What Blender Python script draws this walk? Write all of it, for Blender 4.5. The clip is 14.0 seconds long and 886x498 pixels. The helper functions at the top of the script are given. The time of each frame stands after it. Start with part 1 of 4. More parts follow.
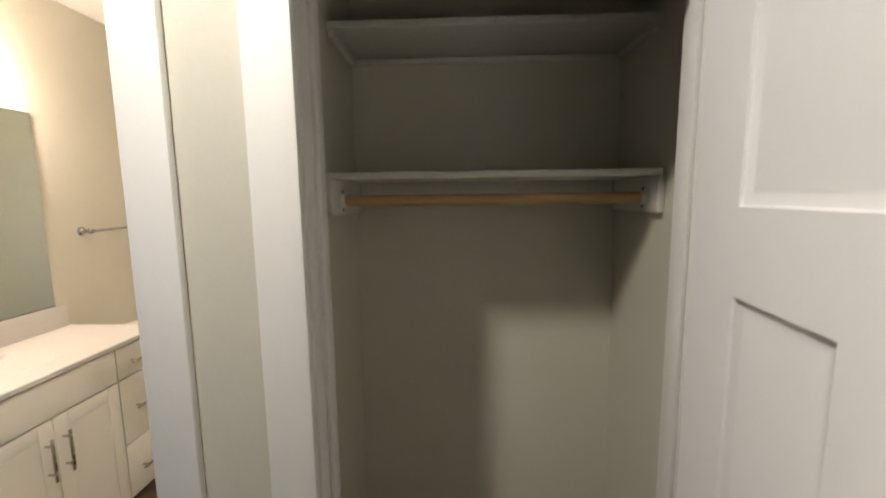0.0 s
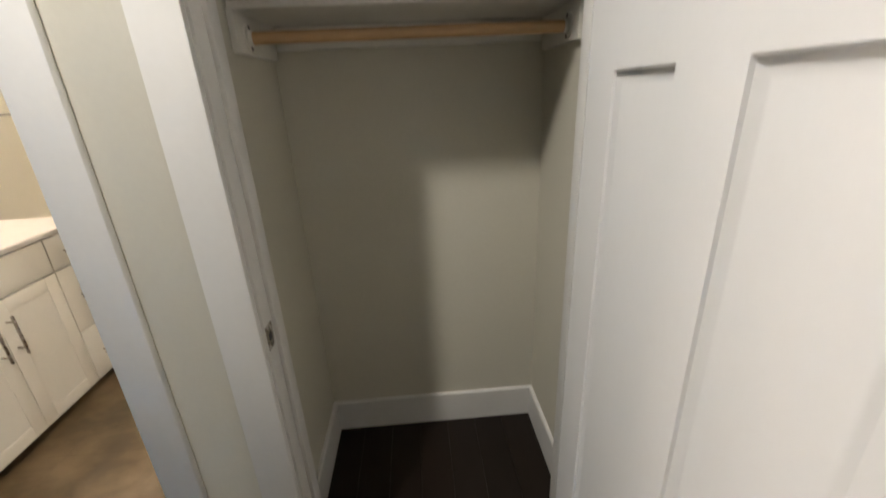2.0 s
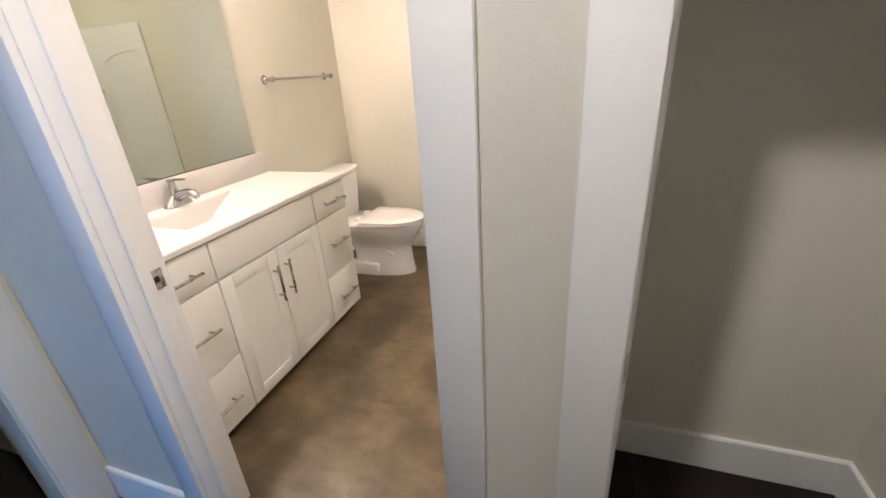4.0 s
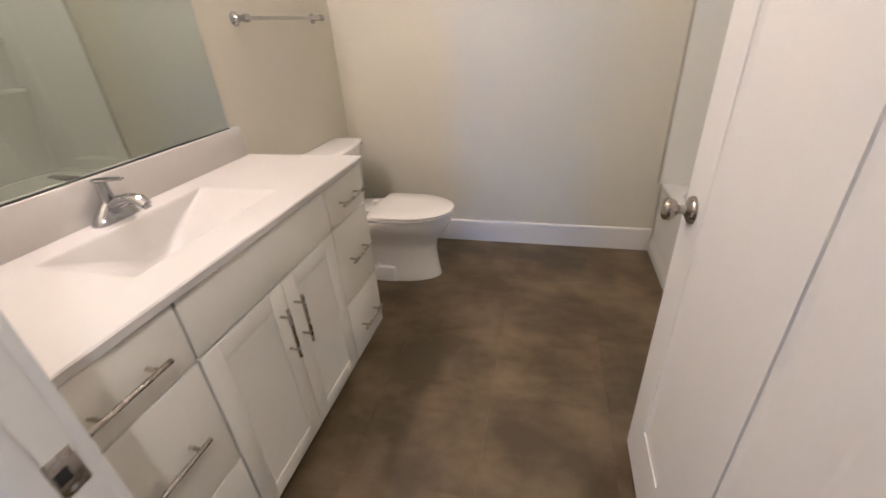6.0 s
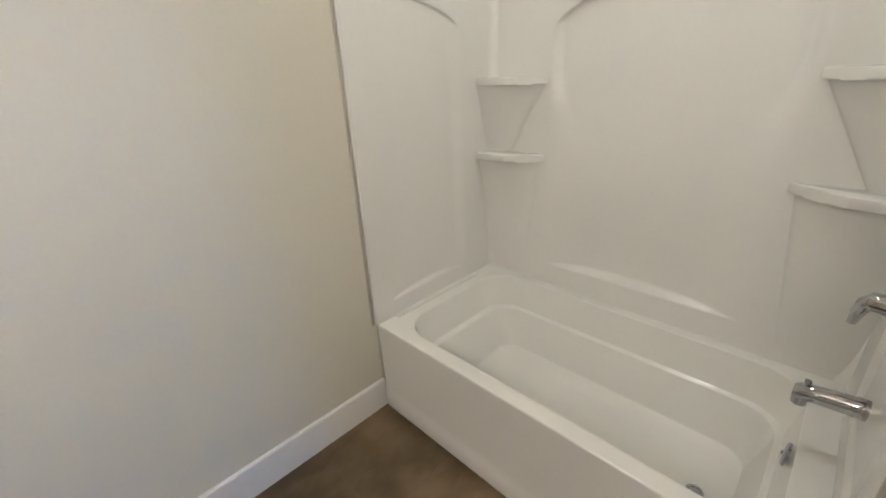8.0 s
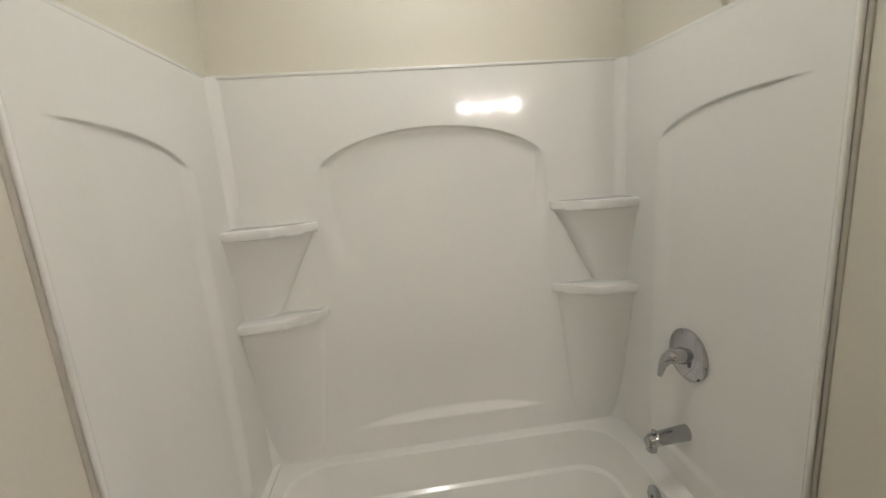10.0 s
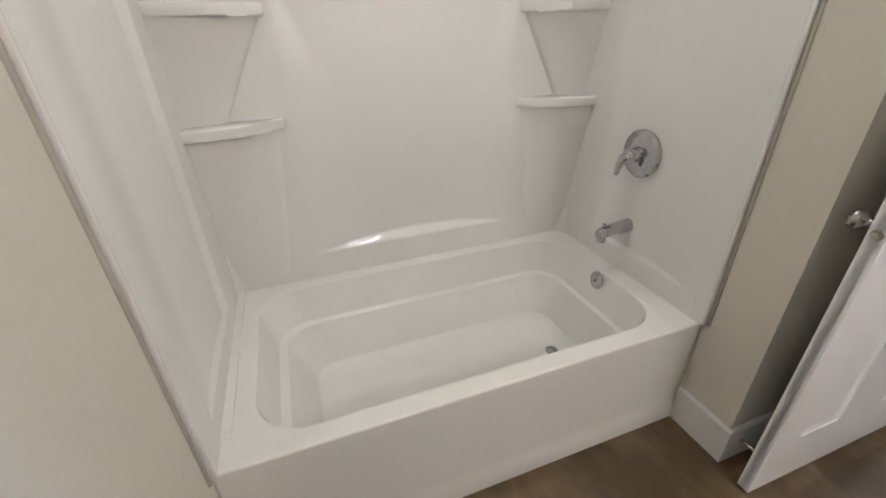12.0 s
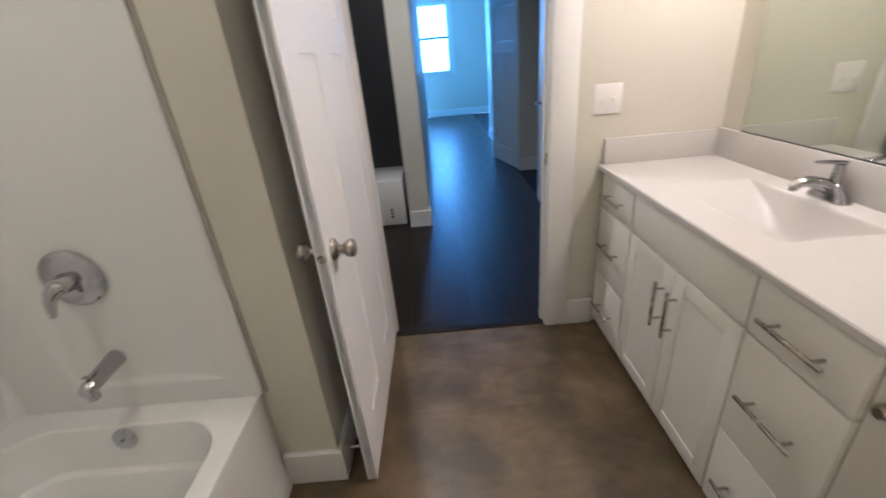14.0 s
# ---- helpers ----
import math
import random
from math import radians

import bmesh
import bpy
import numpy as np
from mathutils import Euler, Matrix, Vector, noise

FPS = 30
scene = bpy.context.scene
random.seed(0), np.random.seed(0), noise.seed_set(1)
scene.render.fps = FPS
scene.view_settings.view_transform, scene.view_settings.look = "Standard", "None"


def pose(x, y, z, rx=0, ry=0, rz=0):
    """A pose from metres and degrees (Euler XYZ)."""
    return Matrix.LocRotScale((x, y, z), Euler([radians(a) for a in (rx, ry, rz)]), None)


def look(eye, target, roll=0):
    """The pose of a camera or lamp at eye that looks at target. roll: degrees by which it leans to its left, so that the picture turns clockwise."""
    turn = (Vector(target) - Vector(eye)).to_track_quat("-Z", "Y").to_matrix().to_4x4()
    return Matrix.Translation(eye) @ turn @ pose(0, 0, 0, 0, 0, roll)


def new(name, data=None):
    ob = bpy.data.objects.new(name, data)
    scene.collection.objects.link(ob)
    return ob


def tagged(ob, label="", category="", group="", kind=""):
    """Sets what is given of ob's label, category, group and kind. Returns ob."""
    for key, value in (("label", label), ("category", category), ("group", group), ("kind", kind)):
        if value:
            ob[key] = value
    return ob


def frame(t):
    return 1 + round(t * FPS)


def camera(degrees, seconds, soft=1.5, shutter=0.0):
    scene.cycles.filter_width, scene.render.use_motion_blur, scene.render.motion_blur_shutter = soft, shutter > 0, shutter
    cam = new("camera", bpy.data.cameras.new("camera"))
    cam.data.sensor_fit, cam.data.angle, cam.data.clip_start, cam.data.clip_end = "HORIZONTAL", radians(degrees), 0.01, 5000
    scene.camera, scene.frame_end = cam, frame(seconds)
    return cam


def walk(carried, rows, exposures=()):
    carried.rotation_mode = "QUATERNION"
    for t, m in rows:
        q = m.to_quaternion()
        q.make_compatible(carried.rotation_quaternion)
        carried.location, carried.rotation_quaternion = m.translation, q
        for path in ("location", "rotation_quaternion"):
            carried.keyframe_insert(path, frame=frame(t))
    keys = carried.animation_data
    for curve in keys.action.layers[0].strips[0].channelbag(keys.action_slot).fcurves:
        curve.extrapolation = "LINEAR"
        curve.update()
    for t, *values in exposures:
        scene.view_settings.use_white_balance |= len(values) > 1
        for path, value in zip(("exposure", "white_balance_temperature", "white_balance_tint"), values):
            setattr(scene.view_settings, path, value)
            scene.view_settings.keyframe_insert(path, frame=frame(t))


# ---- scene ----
cam = camera(94.3, 14.0, soft=1.6, shutter=0.2)
PATH = [
    (0, (2.27, -0.884, 1.617), (2.197, 1.098, 1.361), -0.7),
    (0.5, (2.335, -0.965, 1.789), (2.418, 1.033, 1.807), -1.4),
    (1, (2.349, -0.977, 1.815), (2.454, 1.018, 1.909), -1.3),
    (1.5, (2.35, -0.954, 1.662), (2.411, 1.039, 1.509), -2.2),
    (2, (2.353, -0.947, 1.457), (2.457, 0.914, 0.733), -2.7),
    (2.5, (2.352, -0.925, 1.346), (2.53, 0.781, 0.318), -1.5),
    (3, (2.296, -0.928, 1.379), (2.268, 0.815, 0.398), -2.2),
    (3.5, (2.109, -0.863, 1.418), (1.624, 0.887, 0.579), -3.9),
    (3.7, (2.011, -0.815, 1.431), (1.425, 0.925, 0.639), -4.5),
    (5.8, (1.441, -0.268, 1.362), (0.772, 1.369, 0.427), -3.4),
    (6, (1.311, -0.211, 1.364), (0.852, 1.483, 0.406), -3.6),
    (6.5, (1.155, 0.056, 1.351), (1.121, 1.807, 0.385), -2.6),
    (7, (1.078, 0.424, 1.35), (1.497, 2.14, 0.412), -0.8),
    (7.5, (1.012, 0.779, 1.399), (1.903, 2.332, 0.508), -1.3),
    (8, (1.112, 1.032, 1.485), (2.401, 2.341, 0.694), -2.7),
    (8.5, (1.139, 1.267, 1.567), (2.81, 2.186, 0.966), -2.9),
    (9, (1.181, 1.522, 1.618), (3.108, 1.87, 1.211), -2.9),
    (9.2, (1.212, 1.577, 1.624), (3.175, 1.744, 1.28), -2.6),
    (11.5, (1.239, 2.018, 1.463), (2.999, 1.387, 0.751), -1.5),
    (12, (1.242, 2.051, 1.373), (2.9, 1.459, 0.424), -1.5),
    (12.5, (1.226, 2.07, 1.362), (2.817, 1.455, 0.317), -1.5),
    (13, (1.199, 2.049, 1.387), (2.692, 1.127, 0.429), -1.5),
    (13.5, (1.233, 1.945, 1.417), (2.154, 0.389, 0.564), -3.2),
    (14, (1.326, 1.914, 1.433), (1.340, 0.103, 0.584), -5.3),
]
EXPOSURE = [(0.0, 0.50, 6600, 12), (0.5, 0.04, 6900, 13), (1.0, -0.02, 6900, 13), (1.5, 0.28, 6700, 12), (2.0, 0.78, 6400, 12), (2.5, 1.24, 6150, 12), (3.5, 1.08, 6150, 15),
            (6.0, 0.25, 5900, 18), (7.0, 0.30, 5700, 11), (7.5, 0.32, 5700, 12), (8.0, 0.22, 5700, 10), (8.5, 0.14, 5700, 9), (9.0, 0.05, 5700, 9), (11.5, 0.21, 5500, 13),
            (12.5, 0.50, 5350, 15), (13.1, 0.36, 5250, 16), (13.5, 0.05, 5600, 16), (14.0, 0.16, 5600, 15)]
walk(cam, [(t, look(eye, target, roll)) for t, eye, target, roll in PATH], EXPOSURE)
# ---------------------------------------------------------------- light
world = bpy.data.worlds.new("sky")
scene.world = world
world.use_nodes = True
_nt = world.node_tree
_sky = _nt.nodes.new("ShaderNodeTexSky")
_sky.sky_type = "NISHITA"
_sky.sun_disc = False
_sky.sun_elevation = radians(40)
_sky.sun_rotation = radians(200)
_nt.links.new(_sky.outputs[0], _nt.nodes["Background"].inputs[0])
_nt.nodes["Background"].inputs[1].default_value = 0.15


def area_lamp(name, m, w, h, watts, colour, spread=180):
    data = bpy.data.lights.new(name, "AREA")
    data.shape, data.size, data.size_y = "RECTANGLE", w, h
    data.energy, data.color, data.spread = watts, colour, radians(spread)
    ob = new(name, data)
    ob.matrix_world = m
    return ob


DAY = (0.10, 0.40, 1.0)
area_lamp("daylight_far_window", look((1.21, -9.48, 1.80), (1.2, 0, 1.5)), 0.74, 1.44, 78, DAY)
# added fill that brightens the far room from an unseen second window
area_lamp("fill_far_room_east", look((2.55, -9.28, 1.80), (1.9, 0, 1.6)), 1.20, 1.46, 300, DAY)
# added blue fill in front of solid wall; no window stands behind it
area_lamp("fill_far_room_west", look((-0.9, -9.28, 1.85), (-0.6, -6, 0.8)), 1.2, 1.56, 60, DAY)
HALL_LAMP_W = 15.5
BULB_STRENGTH = 150.0
TUB_LAMP_W = 6.0

# ---------------------------------------------------------------- materials


def material(name, colour, rough=0.5, metal=0.0, vary=0.06, scale=3.0, fine=0.03, fine_scale=60.0, bump=0.0, bump_scale=200.0,
             spec=0.5, coat=0.0, per_object=0.0, rough_vary=0.0, stretch=(1, 1, 1)):
    m = bpy.data.materials.new(name)
    m.use_nodes = True
    nt = m.node_tree
    n, l = nt.nodes, nt.links
    b = n["Principled BSDF"]
    b.inputs["Roughness"].default_value = rough
    b.inputs["Metallic"].default_value = metal
    b.inputs["Specular IOR Level"].default_value = spec
    b.inputs["Coat Weight"].default_value = coat
    b.inputs["Coat Roughness"].default_value = 0.06
    co = n.new("ShaderNodeTexCoord")
    mp = n.new("ShaderNodeMapping")
    mp.inputs["Scale"].default_value = stretch
    l.new(co.outputs["Object"], mp.inputs[0])
    big, small = n.new("ShaderNodeTexNoise"), n.new("ShaderNodeTexNoise")
    big.inputs["Scale"].default_value, small.inputs["Scale"].default_value = scale, fine_scale
    big.inputs["Detail"].default_value = 4
    for t in (big, small):
        l.new(mp.outputs[0], t.inputs["Vector"])
    s1 = n.new("ShaderNodeMapRange")
    s1.inputs["To Min"].default_value, s1.inputs["To Max"].default_value = 1 - vary, 1 + vary
    s1.inputs["From Min"].default_value, s1.inputs["From Max"].default_value = 0.3, 0.7
    l.new(big.outputs[0], s1.inputs["Value"])
    s2 = n.new("ShaderNodeMapRange")
    s2.inputs["To Min"].default_value, s2.inputs["To Max"].default_value = 1 - fine, 1 + fine
    s2.inputs["From Min"].default_value, s2.inputs["From Max"].default_value = 0.3, 0.7
    l.new(small.outputs[0], s2.inputs["Value"])
    mul = n.new("ShaderNodeMath")
    mul.operation = "MULTIPLY"
    l.new(s1.outputs[0], mul.inputs[0])
    l.new(s2.outputs[0], mul.inputs[1])
    val = mul
    if per_object:
        inf, s3, m3 = n.new("ShaderNodeObjectInfo"), n.new("ShaderNodeMapRange"), n.new("ShaderNodeMath")
        s3.inputs["To Min"].default_value, s3.inputs["To Max"].default_value = 1 - per_object, 1 + per_object
        l.new(inf.outputs["Random"], s3.inputs["Value"])
        m3.operation = "MULTIPLY"
        l.new(val.outputs[0], m3.inputs[0])
        l.new(s3.outputs[0], m3.inputs[1])
        val = m3
    hue = n.new("ShaderNodeHueSaturation")
    hue.inputs["Color"].default_value = (*colour, 1)
    l.new(val.outputs[0], hue.inputs["Value"])
    l.new(hue.outputs[0], b.inputs["Base Color"])
    if rough_vary:
        s4 = n.new("ShaderNodeMapRange")
        s4.inputs["To Min"].default_value, s4.inputs["To Max"].default_value = max(0, rough - rough_vary), min(1, rough + rough_vary)
        s4.inputs["From Min"].default_value, s4.inputs["From Max"].default_value = 0.3, 0.7
        l.new(big.outputs[0], s4.inputs["Value"])
        l.new(s4.outputs[0], b.inputs["Roughness"])
    if bump:
        tex, bp = n.new("ShaderNodeTexNoise"), n.new("ShaderNodeBump")
        tex.inputs["Scale"].default_value = bump_scale
        tex.inputs["Detail"].default_value = 3
        bp.inputs["Strength"].default_value, bp.inputs["Distance"].default_value = bump, 0.002
        l.new(mp.outputs[0], tex.inputs["Vector"])
        l.new(tex.outputs[0], bp.inputs["Height"])
        l.new(bp.outputs[0], b.inputs["Normal"])
    return m


def emitter(name, colour, strength):
    m = bpy.data.materials.new(name)
    m.use_nodes = True
    nt = m.node_tree
    nt.nodes.remove(nt.nodes["Principled BSDF"])
    e = nt.nodes.new("ShaderNodeEmission")
    e.inputs[0].default_value, e.inputs[1].default_value = (*colour, 1), strength
    nt.links.new(e.outputs[0], nt.nodes["Material Output"].inputs[0])
    return m


def cloudy_floor(name):
    """Brown concrete-look vinyl: soft clouds at two scales, with pale trowel streaks."""
    m = bpy.data.materials.new(name)
    m.use_nodes = True
    nt = m.node_tree
    n, l = nt.nodes, nt.links
    b = n["Principled BSDF"]
    co, inf, add = n.new("ShaderNodeTexCoord"), n.new("ShaderNodeObjectInfo"), n.new("ShaderNodeVectorMath")
    sc = n.new("ShaderNodeVectorMath")
    sc.operation = "SCALE"
    sc.inputs[0].default_value = (7.0, 3.0, 0.0)
    l.new(inf.outputs["Random"], sc.inputs["Scale"])
    l.new(co.outputs["Object"], add.inputs[0])
    l.new(sc.outputs[0], add.inputs[1])
    clouds, wisps, grain = (n.new("ShaderNodeTexNoise") for _ in range(3))
    clouds.inputs["Scale"].default_value, clouds.inputs["Detail"].default_value, clouds.inputs["Roughness"].default_value = 3.0, 6, 0.55
    wisps.inputs["Scale"].default_value, wisps.inputs["Detail"].default_value, wisps.inputs["Distortion"].default_value = 9.0, 5, 1.2
    grain.inputs["Scale"].default_value, grain.inputs["Detail"].default_value = 180.0, 2
    mp = n.new("ShaderNodeMapping")
    mp.inputs["Scale"].default_value = (0.4, 1.0, 1.0)
    l.new(add.outputs[0], mp.inputs[0])
    geo = n.new("ShaderNodeNewGeometry")
    l.new(geo.outputs["Position"], clouds.inputs["Vector"])
    l.new(mp.outputs[0], wisps.inputs["Vector"])
    l.new(geo.outputs["Position"], grain.inputs["Vector"])
    mix = n.new("ShaderNodeMath")
    mix.operation = "MULTIPLY_ADD"
    mix.inputs[1].default_value = 0.22
    l.new(wisps.outputs[0], mix.inputs[0])
    half = n.new("ShaderNodeMath")
    half.operation = "MULTIPLY"
    half.inputs[1].default_value = 0.78
    l.new(clouds.outputs[0], half.inputs[0])
    l.new(half.outputs[0], mix.inputs[2])
    mix2 = n.new("ShaderNodeMath")
    mix2.operation = "MULTIPLY_ADD"
    mix2.inputs[1].default_value = 0.06
    l.new(grain.outputs[0], mix2.inputs[0])
    l.new(mix.outputs[0], mix2.inputs[2])
    ramp = n.new("ShaderNodeValToRGB")
    ramp.color_ramp.elements[0].position, ramp.color_ramp.elements[0].color = 0.44, (0.066, 0.045, 0.021, 1)
    ramp.color_ramp.elements[1].position, ramp.color_ramp.elements[1].color = 0.67, (0.170, 0.118, 0.066, 1)
    mid = ramp.color_ramp.elements.new(0.54)
    mid.color = (0.111, 0.0755, 0.037, 1)
    l.new(mix2.outputs[0], ramp.inputs[0])
    l.new(ramp.outputs[0], b.inputs["Base Color"])
    b.inputs["Roughness"].default_value = 0.42
    rr = n.new("ShaderNodeMapRange")
    rr.inputs["To Min"].default_value, rr.inputs["To Max"].default_value = 0.32, 0.52
    l.new(clouds.outputs[0], rr.inputs["Value"])
    l.new(rr.outputs[0], b.inputs["Roughness"])
    bp = n.new("ShaderNodeBump")
    bp.inputs["Strength"].default_value, bp.inputs["Distance"].default_value = 0.15, 0.002
    l.new(grain.outputs[0], bp.inputs["Height"])
    l.new(bp.outputs[0], b.inputs["Normal"])
    return m


WALL = material("wall_paint", (0.625, 0.596, 0.502), 0.54, vary=0.025, scale=1.3, fine=0.012, fine_scale=90, bump=0.22, bump_scale=260)
CEIL = material("ceiling_paint", (0.78, 0.75, 0.69), 0.8, vary=0.02, bump=0.3, bump_scale=180)
TRIM = material("trim_paint", (0.72, 0.705, 0.67), 0.56, vary=0.02, scale=2.2, fine=0.01, bump=0.05, bump_scale=90)
DOORP = material("door_paint", (0.83, 0.822, 0.81), 0.40, vary=0.015, scale=2.0, fine=0.005, bump=0.05, bump_scale=140, stretch=(1.6, 1, 0.8))
CABP = material("cabinet_paint", (0.74, 0.71, 0.635), 0.33, vary=0.02, scale=3.0, fine=0.01, bump=0.04, bump_scale=110)
# cabinet colour toned down: shade of the gaps put into the paint
GAP_SHADE = material("cabinet_gap_shade", (0.40, 0.375, 0.32), 0.7, vary=0.05)
COUNTER = material("cultured_marble", (0.57, 0.545, 0.515), 0.36, vary=0.015, scale=5, fine=0.01)
ACRYL = material("white_acrylic", (0.74, 0.734, 0.70), 0.10, vary=0.012, scale=1.5, fine=0.008, bump=0.02, bump_scale=14, spec=0.34)
TUBM = material("white_tub_enamel", (0.76, 0.756, 0.718), 0.18, vary=0.012, scale=1.5, fine=0.008, coat=0.25)
PORC = material("white_porcelain", (0.82, 0.80, 0.765), 0.09, vary=0.012, scale=4, fine=0.006, coat=0.5)
SEATP = material("seat_plastic", (0.83, 0.80, 0.755), 0.26, vary=0.012, scale=4, fine=0.006)
CHROME = material("chrome", (0.47, 0.47, 0.485), 0.05, 1.0, vary=0.03, rough_vary=0.03)
NICKEL = material("brushed_nickel", (0.46, 0.42, 0.375), 0.27, 1.0, vary=0.06, scale=30, fine=0.05, rough_vary=0.06)
BRONZE = material("dark_hinge_steel", (0.14, 0.13, 0.12), 0.38, 0.9, vary=0.1, scale=30)
MIRROR = material("mirror_silver", (0.61, 0.65, 0.59), 0.012, 1.0, vary=0.004, fine=0.002)
MEDGE = material("mirror_edge", (0.05, 0.06, 0.055), 0.3)
DARKW = material("dark_walnut_boards", (0.0115, 0.0068, 0.0045), 0.35, spec=0.32, vary=0.2, scale=4, fine=0.05, fine_scale=20, per_object=0.15,
                 rough_vary=0.04, bump=0.02, bump_scale=20, stretch=(4, 0.6, 1))
GROOVE = material("floor_joint", (0.006, 0.005, 0.004), 0.8)
TILEM = cloudy_floor("concrete_look_vinyl")
RODW = material("pine_dowel", (0.50, 0.315, 0.155), 0.45, vary=0.12, scale=8, fine=0.08, stretch=(1, 14, 14))
SHELFP = material("shelf_paint", (0.70, 0.68, 0.62), 0.45, vary=0.03)
BLACK = material("near_black", (0.014, 0.015, 0.017), 0.5, vary=0.15)
PLASTIC = material("white_plastic", (0.78, 0.75, 0.71), 0.3, vary=0.01)
RUBBER = material("black_rubber", (0.02, 0.02, 0.02), 0.6)
SEAL = material("grey_sealant", (0.42, 0.395, 0.335), 0.6, vary=0.1, scale=9)
CAULK = material("caulk", (0.56, 0.53, 0.47), 0.5)
BULB = emitter("lit_bulb", (1.0, 0.835, 0.70), BULB_STRENGTH)
LAMP = emitter("lamp_glow", (1.0, 0.90, 0.78), 8.0)
GLASS = bpy.data.materials.new("window_glass")
GLASS.use_nodes = True
GLASS.node_tree.nodes["Principled BSDF"].inputs["Transmission Weight"].default_value = 1.0
GLASS.node_tree.nodes["Principled BSDF"].inputs["Roughness"].default_value = 0.0
GLASS.node_tree.nodes["Principled BSDF"].inputs["IOR"].default_value = 1.05

# ---------------------------------------------------------------- mesh helpers
OFFSET = {}


def finish(name, bm, mat, smooth=35):
    me = bpy.data.meshes.new(name)
    bmesh.ops.recalc_face_normals(bm, faces=bm.faces)
    bm.to_mesh(me)
    bm.free()
    for m in mat if isinstance(mat, (list, tuple)) else (mat,):
        me.materials.append(m)
    if smooth:
        me.shade_smooth()
        me.set_sharp_from_angle(angle=radians(smooth))
    return me


def thing(name, loc, rz=None, label="", category="", group="", kind=""):
    """An Empty at a thing's base. Without rz its parts are given in world places, with rz in its own."""
    ob = new(name)
    ob.empty_display_size = 0.05
    ob.matrix_world = pose(*loc, 0, 0, rz or 0)
    OFFSET[ob.name] = Vector((0, 0, 0)) if rz is not None else Vector(loc)
    return tagged(ob, label, category, group, kind)


def part(name, bm, mat, parent, label="", smooth=35):
    off = OFFSET.get(parent.name, Vector((0, 0, 0)))
    bmesh.ops.translate(bm, verts=bm.verts, vec=-off)
    ob = new(name, finish(name, bm, mat, smooth))
    ob.parent = parent
    OFFSET[ob.name] = off
    return tagged(ob, label)


def solo(name, bm, mat, label="", category="", kind="", smooth=35, group=""):
    ob = new(name, finish(name, bm, mat, smooth))
    OFFSET[ob.name] = Vector((0, 0, 0))
    return tagged(ob, label, category, group, kind)


def box(lo, hi, bevel=0.0, bm=None, seg=2):
    bm = bm or bmesh.new()
    lo, hi = Vector(lo), Vector(hi)
    made = bmesh.ops.create_cube(bm, size=1, matrix=Matrix.Translation((lo + hi) / 2) @ Matrix.Diagonal((*(hi - lo), 1)))
    if bevel:
        edges = list({e for v in made["verts"] for e in v.link_edges})
        bmesh.ops.bevel(bm, geom=edges, offset=bevel, segments=seg, affect="EDGES", profile=0.5)
    return bm


def boxes(*pairs, bevel=0.0):
    bm = bmesh.new()
    for lo, hi in pairs:
        box(lo, hi, bevel, bm)
    return bm


def rod(a, b, r, r2=None, n=20, bm=None, caps=True):
    bm = bm or bmesh.new()
    a, b = Vector(a), Vector(b)
    turn = (b - a).to_track_quat("Z", "Y").to_matrix().to_4x4()
    bmesh.ops.create_cone(bm, cap_ends=caps, segments=n, radius1=r, radius2=r if r2 is None else r2, depth=(b - a).length,
                          matrix=Matrix.Translation((a + b) / 2) @ turn)
    return bm


def loft(rings, bm=None, cap_first=False, cap_last=False, closed=True):
    """Skin over rings of equally many points."""
    bm = bm or bmesh.new()
    rows = [[bm.verts.new(p) for p in ring] for ring in rings]
    n = len(rows[0])
    for a, b in zip(rows, rows[1:]):
        for i in range(n if closed else n - 1):
            bm.faces.new((a[i], a[(i + 1) % n], b[(i + 1) % n], b[i]))
    if cap_first:
        bm.faces.new(rows[0])
    if cap_last:
        bm.faces.new(rows[-1])
    return bm


def lathe(profile, m, n=28):
    """Turn a profile of (radius, height) about the z axis of m."""
    rings = [[m @ Vector((r * math.cos(2 * math.pi * i / n), r * math.sin(2 * math.pi * i / n), h)) for i in range(n)] for r, h in profile]
    return loft(rings, cap_first=True, cap_last=True)


def round_rect(x0, x1, y0, y1, z, r, n=6):
    pts = []
    for cx, cy, a0 in ((x1 - r, y1 - r, 0), (x0 + r, y1 - r, 90), (x0 + r, y0 + r, 180), (x1 - r, y0 + r, 270)):
        for i in range(n + 1):
            a = radians(a0 + 90 * i / n)
            pts.append((cx + r * math.cos(a), cy + r * math.sin(a), z))
    return pts


def tube(points, radii, n=14, flat=1.0):
    """A tube along points, of given radii; flat squeezes it across."""
    pts = [Vector(p) for p in points]
    rings = []
    for i, p in enumerate(pts):
        d = (pts[min(i + 1, len(pts) - 1)] - pts[max(i - 1, 0)]).normalized()
        q = d.to_track_quat("Z", "Y")
        r = radii[i] if isinstance(radii, (list, tuple)) else radii
        rings.append([p + q @ Vector((r * math.cos(2 * math.pi * k / n), flat * r * math.sin(2 * math.pi * k / n), 0)) for k in range(n)])
    return loft(rings, cap_first=True, cap_last=True)


def prism(outline, z0, z1, bevel=0.0, bm=None):
    """An upright prism on a plan outline."""
    bm = bm or bmesh.new()
    lo, hi = [bm.verts.new((x, y, z0)) for x, y in outline], [bm.verts.new((x, y, z1)) for x, y in outline]
    n = len(lo)
    faces = [bm.faces.new((lo[i], lo[(i + 1) % n], hi[(i + 1) % n], hi[i])) for i in range(n)]
    faces += [bm.faces.new(lo[::-1]), bm.faces.new(hi)]
    if bevel:
        bmesh.ops.bevel(bm, geom=list({e for f in faces for e in f.edges}), offset=bevel, segments=2, affect="EDGES", profile=0.5)
    return bm


